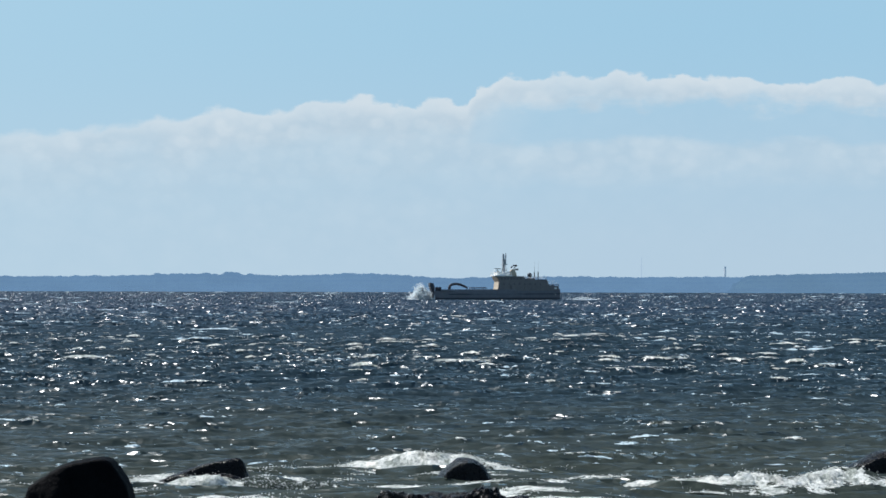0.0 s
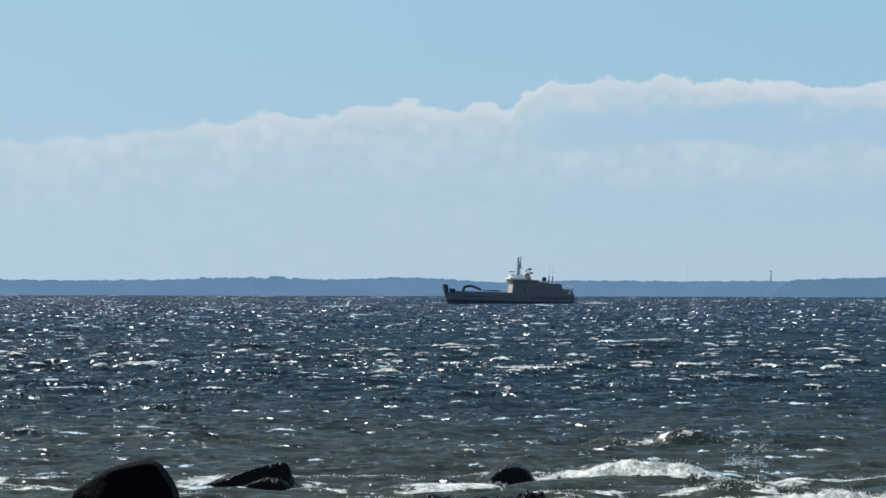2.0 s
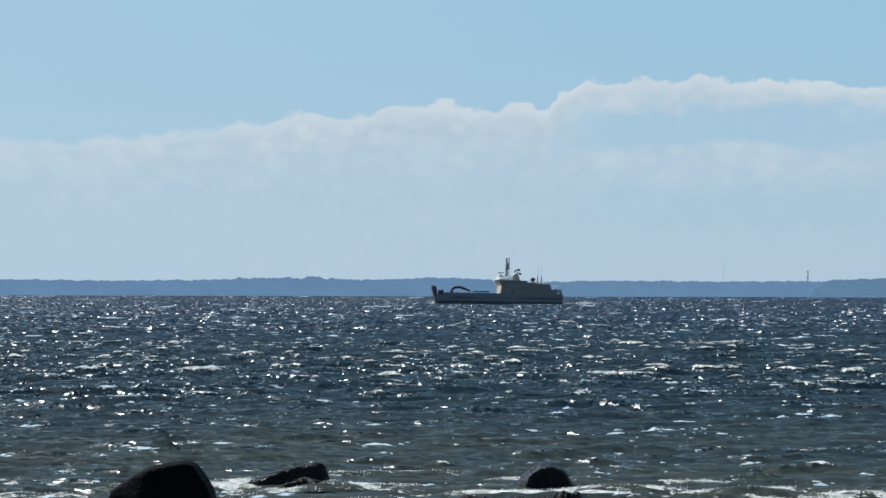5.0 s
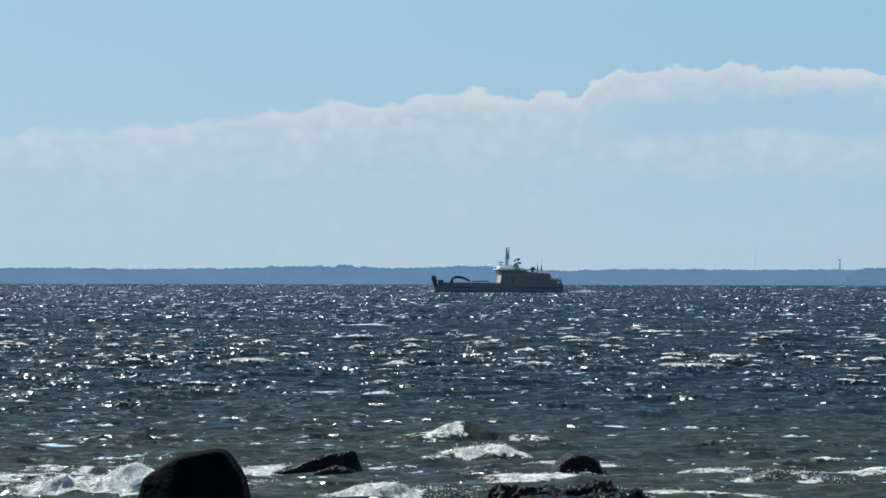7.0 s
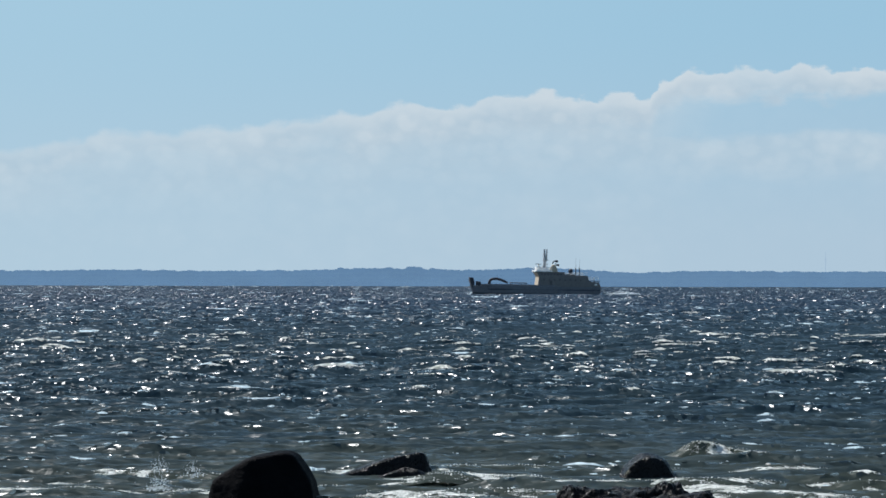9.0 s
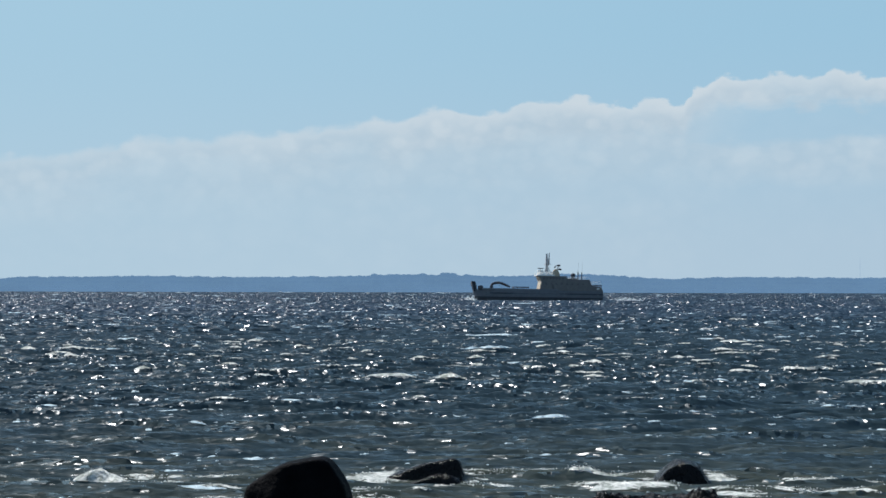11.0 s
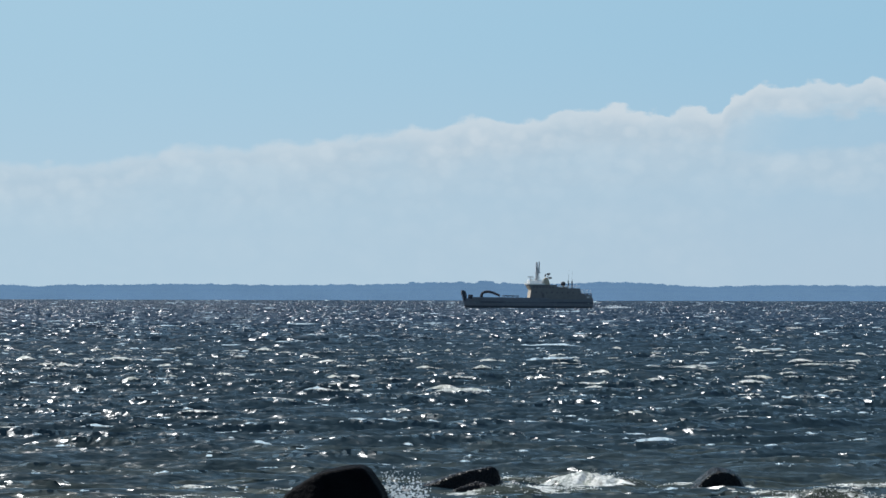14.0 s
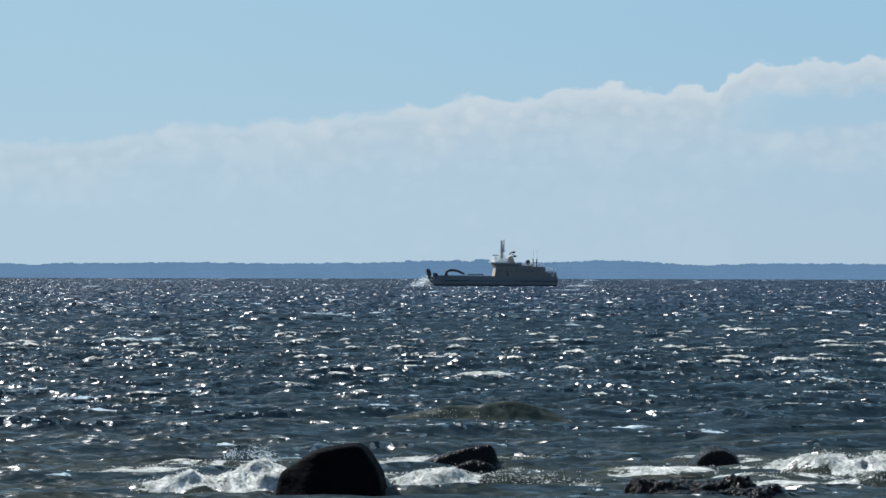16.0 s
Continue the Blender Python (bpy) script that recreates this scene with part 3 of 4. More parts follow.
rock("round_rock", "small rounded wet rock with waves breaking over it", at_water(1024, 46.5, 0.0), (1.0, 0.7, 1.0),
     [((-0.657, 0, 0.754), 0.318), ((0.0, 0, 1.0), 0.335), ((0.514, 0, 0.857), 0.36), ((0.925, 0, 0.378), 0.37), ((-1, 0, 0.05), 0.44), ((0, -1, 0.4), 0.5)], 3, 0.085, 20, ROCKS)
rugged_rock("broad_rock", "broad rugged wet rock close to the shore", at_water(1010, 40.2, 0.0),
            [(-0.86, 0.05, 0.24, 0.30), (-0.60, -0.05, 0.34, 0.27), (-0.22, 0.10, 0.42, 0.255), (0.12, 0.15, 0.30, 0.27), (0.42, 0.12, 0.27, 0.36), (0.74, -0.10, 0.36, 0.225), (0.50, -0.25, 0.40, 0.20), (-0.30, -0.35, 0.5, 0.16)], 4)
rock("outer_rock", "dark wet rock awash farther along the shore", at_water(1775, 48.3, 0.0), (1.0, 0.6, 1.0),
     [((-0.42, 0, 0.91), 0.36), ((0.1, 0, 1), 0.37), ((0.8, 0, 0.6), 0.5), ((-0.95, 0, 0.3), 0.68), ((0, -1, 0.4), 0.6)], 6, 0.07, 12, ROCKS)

# ---- the work boat ----
SHIP_D = 915.0
K = 0.0658          # metres per unit of the ship's drawing


def sx(c):
    return (c - 490) * K


def hull_bm(z0, z1, grow0, grow1):
    """A lofted shell between two levels; bow at low x."""
    bm = B()
    stations = [(140, 0.5), (150, 1.4), (170, 2.5), (210, 4.0), (270, 5.0), (360, 5.5), (600, 5.5), (760, 5.3), (833, 4.9)]
    rings = []
    for c, half in stations:
        rake0 = 22 * (1 - min(1, (c - 140) / 120)) * (1 - z0 / 4.2)
        rake1 = 22 * (1 - min(1, (c - 140) / 120)) * (1 - z1 / 4.2)
        rings.append([bm.verts.new((sx(c + rake0), -half * grow0, z0)), bm.verts.new((sx(c + rake1), -half * grow1, z1)),
                      bm.verts.new((sx(c + rake1), half * grow1, z1)), bm.verts.new((sx(c + rake0), half * grow0, z0))])
    for a, b in zip(rings, rings[1:]):
        for k in range(4):
            bm.faces.new((a[k], a[(k + 1) % 4], b[(k + 1) % 4], b[k]))
    bm.faces.new(rings[0])
    bm.faces.new(rings[-1][::-1])
    bmesh.ops.recalc_face_normals(bm, faces=bm.faces)
    return bm


def rail(ship, x0, x1, y, z, h=1.0):
    bm = B()
    n = max(2, int(abs(x1 - x0) / 1.6))
    for i in range(n + 1):
        x = x0 + (x1 - x0) * i / n
        tube(bm, [(x, y, z), (x, y, z + h)], 0.04, 5)
    for q in (0.35, 0.68, 1.0):
        tube(bm, [(x0, y, z + h * q), (x1, y, z + h * q)], 0.035, 5)
    part("railing", bm, M_WHITE, ship)


def work_boat():
    ship = tagged(new("work_vessel"), "grey-hulled coastal work vessel with a buff deckhouse, steaming through whitecaps", "ship")
    hull = part("hull", hull_bm(0.9, 3.3, 0.97, 1.0), M_HULL, ship, "grey painted steel hull")
    part("boot_topping", hull_bm(-1.6, 0.9, 0.90, 0.97), M_BOOT, ship, "black boot topping along the waterline")
    bm = B()
    for side in (-1, 1):
        box(bm, sx(230), sx(833), side * 5.3 - 0.12, side * 5.3 + 0.12, 2.0, 2.3, 0.05)
    part("fender", bm, M_DARK, hull, "black rubbing strake")
    bm = B()
    for side in (-1, 1):
        prism(bm, [(sx(190), 3.3), (sx(600), 3.3), (sx(600), 3.75), (sx(190), 3.85)], side * 4.7 - 0.06, side * 4.7 + 0.06)
    part("bulwark", bm, M_HULL, ship)
    # bow gate, standing upright
    bm = B()
    prism(bm, [(sx(152), 2.6), (sx(166), 2.6), (sx(165), 4.6), (sx(158), 6.0), (sx(140), 6.2), (sx(139), 5.2)], -1.6, 1.6)
    part("bow_gate", bm, M_DARK, ship, "dark steel bow gate standing upright")
    for side in (-1, 1):
        part("bow_post", box(B(), sx(180), sx(196), side * 3.0 - 0.4, side * 3.0 + 0.4, 3.2, 4.7, 0.15), M_DARK, ship)
    part("deck", box(B(), sx(200), sx(500), -4.6, 4.6, 3.28, 3.34), M_DECK, ship)
    # deck crane
    crane = part("crane", tube(B(), [(sx(244), -1.5, 3.3), (sx(244), -1.5, 4.6)], 0.55, 12), M_DARK, ship, "dark folding deck crane")
    part("boom", tube(B(), [(sx(243), -1.5, 4.4), (sx(248), -1.5, 5.2), (sx(262), -1.5, 5.65), (sx(285), -1.5, 5.75), (sx(305), -1.5, 5.4)], [0.45, 0.45, 0.48, 0.46, 0.42], 8), M_DARK, crane)
    part("jib", tube(B(), [(sx(300), -1.5, 5.55), (sx(322), -1.5, 4.95), (sx(342), -1.5, 4.4)], [0.44, 0.42, 0.3], 8), M_DARK, crane)
    part("hook", tube(B(), [(sx(340), -1.5, 4.4), (sx(340), -1.5, 3.8)], 0.09, 6), M_DARK, crane)
    # cargo rack
    rack = part("cargo_rack", box(B(), sx(360), sx(443), -2.2, 2.2, 4.2, 4.5, 0.03), M_DARK, ship)
    for c in (364, 390, 415, 439):
        for y in (-2.1, 2.1):
            part("rack_post", box(B(), sx(c) - 0.09, sx(c) + 0.09, y - 0.09, y + 0.09, 3.3, 4.22), M_DARK, rack)
    # deckhouse
    house = part("deckhouse", prism(B(), [(sx(497), 3.3), (sx(505), 6.6), (sx(640), 7.2), (sx(762), 7.2), (sx(772), 5.2), (sx(800), 5.0), (sx(802), 3.3)], -4.6, 4.6), M_HOUSE, ship, "buff painted deckhouse of two decks")
    part("stern_house", prism(B(), [(sx(640), 3.3), (sx(640), 5.0), (sx(815), 5.0), (sx(826), 4.2), (sx(833), 3.3)], -4.9, 4.9), M_HOUSE, ship)
    bridge = part("wheelhouse", prism(B(), [(sx(509), 6.3), (sx(494), 7.9), (sx(488), 8.35), (sx(640), 8.35), (sx(642), 6.9)], -4.3, 4.3), M_HOUSE, ship, "wheelhouse with forward-leaning windows")
    # front plate in a lighter tone than the house: sunlight painted into its colour
    part("bridge_front", prism(B(), [(sx(500), 3.4), (sx(508), 6.5), (sx(493), 8.0), (sx(489), 8.0), (sx(503), 6.5), (sx(496), 3.4)], -4.0, 4.0), M_BUFF, ship, "pale buff front face of the deckhouse, sunlight painted in")
    part("bridge_roof", box(B(), sx(482), sx(575), -4.7, 4.7, 8.35, 8.75, 0.06), M_WHITE, ship, "white bridge roof")
    for side in (-1, 1):
        for k in range(7):
            c = 512 + k * 17
            part("window", box(B(), sx(c), sx(c + 12), side * 4.31 - 0.02, side * 4.31 + 0.02, 7.2, 8.0, 0.01), M_PANE, bridge)
        for k in range(8):
            c = 530 + k * 28
            part("porthole", tube(B(), [(sx(c), side * 4.6, 5.6), (sx(c), side * 4.64, 5.6)], 0.28, 12), M_PANE, house)
        part("door", box(B(), sx(560), sx(573), side * 4.6 - 0.03, side * 4.6 + 0.05, 3.5, 5.4, 0.02), M_PANE, house)
    for k in range(5):
        y = -3.2 + k * 1.6
        bm = B()
        prism(bm, [(sx(503), 6.9), (sx(494.5), 7.9), (sx(493), 7.9), (sx(501.5), 6.9)], y - 0.65, y + 0.65)
        part("front_window", bm, M_PANE, bridge)
    # stern gallows and opening
    for side in (-1, 1):
        frame_bar = part("stern_frame", tube(B(), [(sx(790), side * 4.6, 5.35), (sx(826), side * 4.6, 5.35)], 0.12, 6), M_DARK, ship)
        part("stern_post", tube(B(), [(sx(800), side * 4.6, 3.3), (sx(800), side * 4.6, 5.3)], 0.14, 6), M_DARK, frame_bar)
        part("stern_post", tube(B(), [(sx(826), side * 4.6, 3.3), (sx(822), side * 4.6, 5.4)], 0.14, 6), M_DARK, frame_bar)
    part("life_raft", tube(B(), [(sx(800), -4.6, 4.1), (sx(814), -4.6, 4.1)], 0.42, 12), M_WHITE, ship, "white life raft canister", True)
    part("life_raft", tube(B(), [(sx(800), 4.6, 4.1), (sx(814), 4.6, 4.1)], 0.42, 12), M_WHITE, ship, "white life raft canister", True)
    part("hull_mark", box(B(), sx(803), sx(811), -5.2, -5.15, 1.9, 2.3), M_WHITE, hull, "small white mark")
    # rails
    for side in (-1, 1):
        rail(ship, sx(645), sx(760), side * 4.3, 7.2)
        rail(ship, sx(770), sx(822), side * 4.5, 5.4, 1.3)
        rail(ship, sx(486), sx(570), side * 4.5, 8.75)
    # top hamper
    part("radar_deck", box(B(), sx(496), sx(566), -3.0, 3.0, 8.7, 9.9, 0.1), M_WHITE, ship, "white radar house")
    part("radar_platform", box(B(), sx(490), sx(530), -1.5, 1.5, 10.2, 10.35, 0.04), M_WHITE, ship)
    part("radar_leg", tube(B(), [(sx(510), 0, 9.8), (sx(510), 0, 10.2)], 0.4, 8), M_WHITE, ship)
    part("radar_scanner", box(B(), sx(492), sx(526), -0.3, 0.3, 10.9, 11.15, 0.08), M_DARK, ship)
    part("radar_pedestal", tube(B(), [(sx(508), 0, 10.35), (sx(508), 0, 10.9)], 0.2, 8), M_WHITE, ship)
    mast = part("mast", tube(B(), [(sx(542), 0, 9.5), (sx(541), 0, 13.4), (sx(540), 0, 16.2)], [0.62, 0.46, 0.28], 10), M_GREY, ship, "pale grey signal mast")
    part("topmast", tube(B(), [(sx(552), 0, 12.4), (sx(553), 0, 16.4)], [0.26, 0.18], 8), M_GREY, mast)
    part("crosstree", box(B(), sx(532), sx(558), -1.6, 1.6, 12.3, 12.6, 0.04), M_GREY, mast)
    part("yard", box(B(), sx(534), sx(552), -1.1, 1.1, 13.9, 14.15), M_GREY, mast)
    for c, z in ((528, 11.2), (560, 11.5), (566, 12.3)):
        part("mast_stay", tube(B(), [(sx(541), 0, z + 1.4), (sx(c), 0, 9.2)], 0.04, 5), M_DARK, mast)
    funnel = part("funnel", prism(B(), [(sx(568), 8.3), (sx(576), 10.2), (sx(586), 10.9), (sx(598), 10.8), (sx(612), 8.3)], -1.1, 1.1), M_BUFF, ship, "pale buff funnel casing")
    part("exhaust", tube(B(), [(sx(584), 0.4, 11.2), (sx(590), 0.4, 12.0)], 0.22, 8), M_DARK, funnel)
    part("searchlight_arm", tube(B(), [(sx(596), -0.5, 11.0), (sx(606), -0.5, 12.1)], 0.12, 6), M_DARK, funnel)
    part("searchlight", tube(B(), [(sx(592), -0.5, 12.1), (sx(612), -0.5, 12.1)], [0.25, 0.35], 8), M_DARK, funnel)
    part("floodlight", tube(B(), [(sx(602), -0.6, 10.8), (sx(618), -0.6, 10.7)], [0.28, 0.35], 8), M_DARK, funnel)
    part("aft_box", box(B(), sx(642), sx(700), -2.6, 2.6, 7.2, 7.7, 0.08), M_HOUSE, ship)
    dome = B()
    bmesh.ops.create_uvsphere(dome, u_segments=16, v_segments=10, radius=0.85)
    bmesh.ops.translate(dome, vec=(sx(681), -0.5, 8.7), verts=dome.verts)
    part("satellite_dome", dome, M_DARK, ship, "grey satellite dome", True)
    part("dome_base", tube(B(), [(sx(681), -0.5, 7.6), (sx(681), -0.5, 8.2)], 0.5, 10), M_DARK, ship)
    for c, h in ((711, 9.9), (731, 9.8)):
        post = part("aft_post", tube(B(), [(sx(c), 0.8, 7.2), (sx(c), 0.8, h)], 0.19, 8), M_DARK, ship)
        part("whip_aerial", tube(B(), [(sx(c), 0.8, h), (sx(c) + 0.15, 0.8, h + 3.6)], [0.035, 0.02], 5), M_DARK, post)
    return ship


SHIP_SCALE = 0.884
SHIP = work_boat()
SHIP.scale = (SHIP_SCALE,) * 3

# ---- surf and spray ----


def blob_cloud(name, parent, spots, seed, label="", mat=M_FOAM, flakes=False):
    """Froth made of many small ragged lumps; spots are (x, y, z, radius)."""
    rng = np.random.RandomState(seed)
    t = (1 + 5 ** 0.5) / 2
    ico = np.array([(-1, t, 0), (1, t, 0), (-1, -t, 0), (1, -t, 0), (0, -1, t), (0, 1, t), (0, -1, -t), (0, 1, -t), (t, 0, -1), (t, 0, 1), (-t, 0, -1), (-t, 0, 1)]) / 1.9
    tri = [(0, 11, 5), (0, 5, 1), (0, 1, 7), (0, 7, 10), (0, 10, 11), (1, 5, 9), (5, 11, 4), (11, 10, 2), (10, 7, 6), (7, 1, 8), (3, 9, 4), (3, 4, 2), (3, 2, 6), (3, 6, 8), (3, 8, 9), (4, 9, 5), (2, 4, 11), (6, 2, 10), (8, 6, 7), (9, 8, 1)]
    verts, faces = [], []
    for x, y, z, r in spots:
        b = len(verts)
        if flakes:
            # thin torn sheets of water, lit from either side
            for _ in range(4):
                c = np.array((x, y, z)) + rng.normal(0, 0.5, 3) * r
                verts.extend([tuple(c + rng.normal(0, 0.8, 3) * r) for _ in range(3)])
            faces.extend([(b + 3 * k, b + 3 * k + 1, b + 3 * k + 2) for k in range(4)])
            continue
        m = Euler(rng.uniform(0, 6.28, 3)).to_matrix()
        for v in ico:
            p = m @ Vector(v * rng.uniform(0.6, 1.25))
            verts.append((x + p.x * r * 1.25, y + p.y * r, z + p.z * r * 0.85))
        faces.extend([(b + i, b + j, b + k) for i, j, k in tri])
    mesh = bpy.data.meshes.new(name)
    mesh.from_pydata(verts, [], faces)
    for f in mesh.polygons:
        f.use_smooth = True
    mesh.materials.append(mat)
    ob = new(name, mesh)
    ob.parent = parent
    if label:
        ob["label"] = label
    return ob


def breaker(length, tall, froth, seed, label):
    """A shoaling sea: a smooth humped body with a ragged apron of froth down its front."""
    rng = np.random.RandomState(seed)
    top = tagged(new("breaking_wave"), label, "wave", "waves breaking on the shore")
    rows, cols = 64, max(60, int(length / 0.05))
    q = np.linspace(-1, 1, cols)[None, :] + np.zeros((rows, 1))
    v = np.linspace(-1, 1, rows)[:, None] + np.zeros((1, cols))
    x = q * length * 0.62
    y = np.where(v < 0, v * 1.1, v * 2.6)
    env = np.clip(1 - np.abs(q) ** 2.2, 0, 1) * np.clip(0.66 + 0.42 * fbm(x * 1.6, y * 0.5 + seed, seed, 3), 0.12, 1.15)
    z = tall * env * np.exp(-(np.where(v < 0, v * 2.3, v * 1.7)) ** 2) + 0.03 * fbm(x * 3, y * 3, seed + 1, 3) - 0.07
    y = y + 0.35 * fbm(x * 0.6, x * 0, seed + 2, 2)
    z = np.where((np.abs(q) > 0.97) | (np.abs(v) > 0.95), -0.35, z)
    lip = np.exp(-((v + 0.22) / 0.34) ** 2) * np.clip(1 - np.abs(q) ** 1.7, 0, 1)
    tatter = fbm(x * 1.5, y * 1.2, seed + 7, 2) * 0.55 + fbm(x * 4.5, y * 3.0, seed + 8, 3) * 0.45
    lip = lip * (0.90 + 0.85 * tatter)
    z = z + np.clip(lip, 0, 1) * froth * (0.06 * fbm(x * 6, y * 8, seed + 11, 4) + 0.02)
    body = grid_mesh("wave_body", np.stack([x, y - 0.15 * z, z], -1), rows, cols, M_WAVE, lip * (0.55 + 0.62 * froth) - 0.22 - 0.6 * max(0.0, 0.7 - froth))
    body.parent = top
    body["label"] = "olive-brown translucent face of the wave"
    spots = []
    for _ in range(int(froth * length * 260)):
        c = int(np.clip(rng.normal(0.52, 0.2), 0.06, 0.94) * (cols - 1))
        r = int(np.clip(31.5 - abs(rng.normal(0, 8.0)) + rng.normal(0, 1.3), 5, 38))
        patch = fbm(np.array([x[r, c] * 2.1]), np.array([y[r, c] * 3.0]), seed + 4, 2)[0]
        if patch < -0.25 - 0.3 * (froth - 1):
            continue
        s = 0.003 + 0.009 * rng.uniform(0, 1) ** 3
        spots.append((x[r, c] + rng.uniform(-0.04, 0.04), y[r, c] - 0.15 * z[r, c] + rng.uniform(-0.05, 0.02), z[r, c] + s * 0.4 + rng.exponential(0.018) * (r > 26), s))
    crest = blob_cloud("foam_crest", top, spots, seed, "ragged white froth on the crest", M_SURF)
    crest["kind"] = "stuff"
    return top


# length, height, froth, label, then (seconds, bearing, distance, level)
BREAKERS = [
    (4.6, 0.50, 1.3, "long rolling breaker with a white crest", [(0, 955, 50.0, -0.02), (0.5, 1000, 49.2, 0.02), (1, 1070, 48.5, 0.05), (1.5, 1130, 47.8, 0.04), (2, 1255, 47.2, 0.06), (2.5, 1370, 46.8, 0.04), (3, 1490, 46.4, 0.03), (3.5, 1575, 46.0, 0.0), (4, 1610, 45.6, -0.02), (5, 1640, 45.0, -0.6), (16, 1640, 44.0, -0.6)]),
    (5.0, 0.36, 1.5, "low broken wave spreading as white water", [(0, 1575, 44.6, 0.02), (0.5, 1595, 44.1, 0.0), (1, 1610, 43.8, -0.03), (1.5, 1640, 43.4, -0.05), (2.2, 1645, 43.0, -0.12), (3, 1630, 42.6, -0.6), (16, 1630, 42.0, -0.6)]),
    (2.0, 0.40, 1.0, "small olive wave breaking beside the rocks", [(0, 850, 58, -0.7), (5.8, 830, 56, -0.5), (6.5, 845, 52, -0.10), (7, 862, 50.6, 0.0), (7.3, 880, 50, -0.04), (8, 895, 49, -0.35), (9, 890, 49, -0.7), (16, 890, 48, -0.7)]),
    (2.8, 0.46, 1.15, "olive wave with a thin white lip", [(0, 900, 64, -0.8), (6.8, 880, 56.5, -0.5), (7.5, 915, 54.6, 0.0), (8, 950, 53.4, 0.04), (8.5, 1070, 52.3, 0.02), (9, 1210, 51.5, -0.04), (9.6, 1260, 53, -0.1), (11, 1300, 49, -0.7), (16, 1300, 48, -0.8)]),
    (6.6, 0.44, 1.5, "white water running in over the rocks", [(0, 900, 52, -0.8), (10.5, 900, 48.6, -0.5), (11.5, 850, 46.4, -0.08), (12, 850, 46.0, -0.09), (12.5, 900, 45.7, -0.08), (13, 940, 45.4, -0.12), (13.6, 970, 45.4, -0.2), (14.3, 1000, 46, -0.6), (16, 1000, 45, -0.8)]),
    (1.9, 0.40, 1.2, "short breaking wave in the surf", [(0, 640, 52, -0.8), (12.6, 660, 50, -0.5), (13.5, 725, 48.4, 0.0), (14, 800, 47.8, 0.0), (14.5, 860, 47.2, -0.1), (15.2, 880, 46.5, -0.5), (16, 890, 46, -0.8)]),
    (4.2, 0.46, 1.6, "white breaker behind the rocks", [(0, 1280, 52, -0.8), (14.2, 1290, 48, -0.6), (15, 1270, 46.6, -0.1), (15.5, 1275, 46.0, -0.02), (16, 1285, 45.5, 0.02)]),
    (3.4, 0.50, 0.3, "unbroken olive swell rising before the shore", [(0, 520, 72, -0.9), (14, 520, 68, -0.6), (15, 545, 65, -0.1), (15.5, 570, 63.5, 0.02), (16, 600, 62, 0.05)]),
    (3.6, 0.46, 0.35, "unbroken olive swell rising before the shore", [(0, 1340, 66, -0.2), (1, 1310, 62.4, 0.0), (2, 1290, 59, 0.02), (3, 1290, 55.5, 0.0), (4, 1290, 52, -0.3), (5, 1290, 49, -0.8), (16, 1290, 48, -0.9)]),
    (3.4, 0.44, 0.5, "olive swell lifting behind the rocks", [(0, 860, 80, -0.9), (5.2, 860, 62.5, -0.4), (6.3, 850, 58.5, 0.0), (7, 845, 56, 0.02), (7.6, 840, 54, -0.1), (8.6, 840, 51, -0.8), (16, 840, 50, -0.9)]),
    (4.2, 0.30, 1.5, "low broken wave spreading as white water", [(0, 1130, 46.5, -0.9), (1.4, 1300, 45.4, -0.25), (2, 1330, 44.6, -0.03), (2.5, 1350, 44.0, 0.0), (3, 1370, 43.6, -0.08), (4, 1370, 43, -0.5), (6, 1300, 46, -0.5), (7, 1290, 44.6, -0.06), (7.5, 1290, 44.0, -0.02), (8.5, 1300, 43.0, -0.08), (9.2, 1300, 42.4, -0.5), (12.6, 1200, 45.2, -0.5), (13.5, 1130, 44.2, -0.02), (14.5, 1120, 43.4, -0.02), (15.2, 1180, 42.8, -0.02), (16, 1230, 42.4, 0.0)]),
    (3.0, 0.44, 1.5, "surf heaped against the large boulder", [(0, 40, 48, -0.8), (5.6, 60, 44.5, -0.6), (6.5, 95, 43.0, -0.05), (7, 170, 42.3, 0.0), (7.6, 240, 41.8, -0.12), (8.4, 260, 41.6, -0.45), (9.4, 0, 45, -0.8), (10.6, -60, 46, -0.5), (11.3, -85, 43.9, 0.0), (11.8, 0, 42.9, 0.02), (12.4, 90, 42.3, -0.05), (13, 170, 42.0, -0.10), (13.6, 200, 41.6, -0.35), (15, 120, 42.4, -0.4), (15.5, 130, 41.9, -0.08), (16, 150, 41.5, 0.02)]),
    (3.2, 0.32, 1.4, "spent wave washing between the rocks", [(0, 660, 45.2, -0.05), (0.6, 650, 44.8, -0.12), (1.4, 640, 44, -0.4), (5.6, 740, 43.4, -0.4), (6.5, 770, 42.0, -0.06), (7, 780, 41.4, -0.02), (7.6, 785, 41.0, -0.1), (8.6, 775, 42, -0.4), (11, 560, 44.6, -0.4), (12, 590, 43.8, -0.02), (12.7, 600, 43.2, -0.05), (13.6, 610, 42.6, -0.1), (14.6, 600, 43.4, -0.25), (15.4, 620, 43.2, -0.05), (16, 640, 42.7, 0.02)]),
]
SURF = [breaker(b[0], b[1], b[2], 30 + q, b[3]) for q, b in enumerate(BREAKERS)]


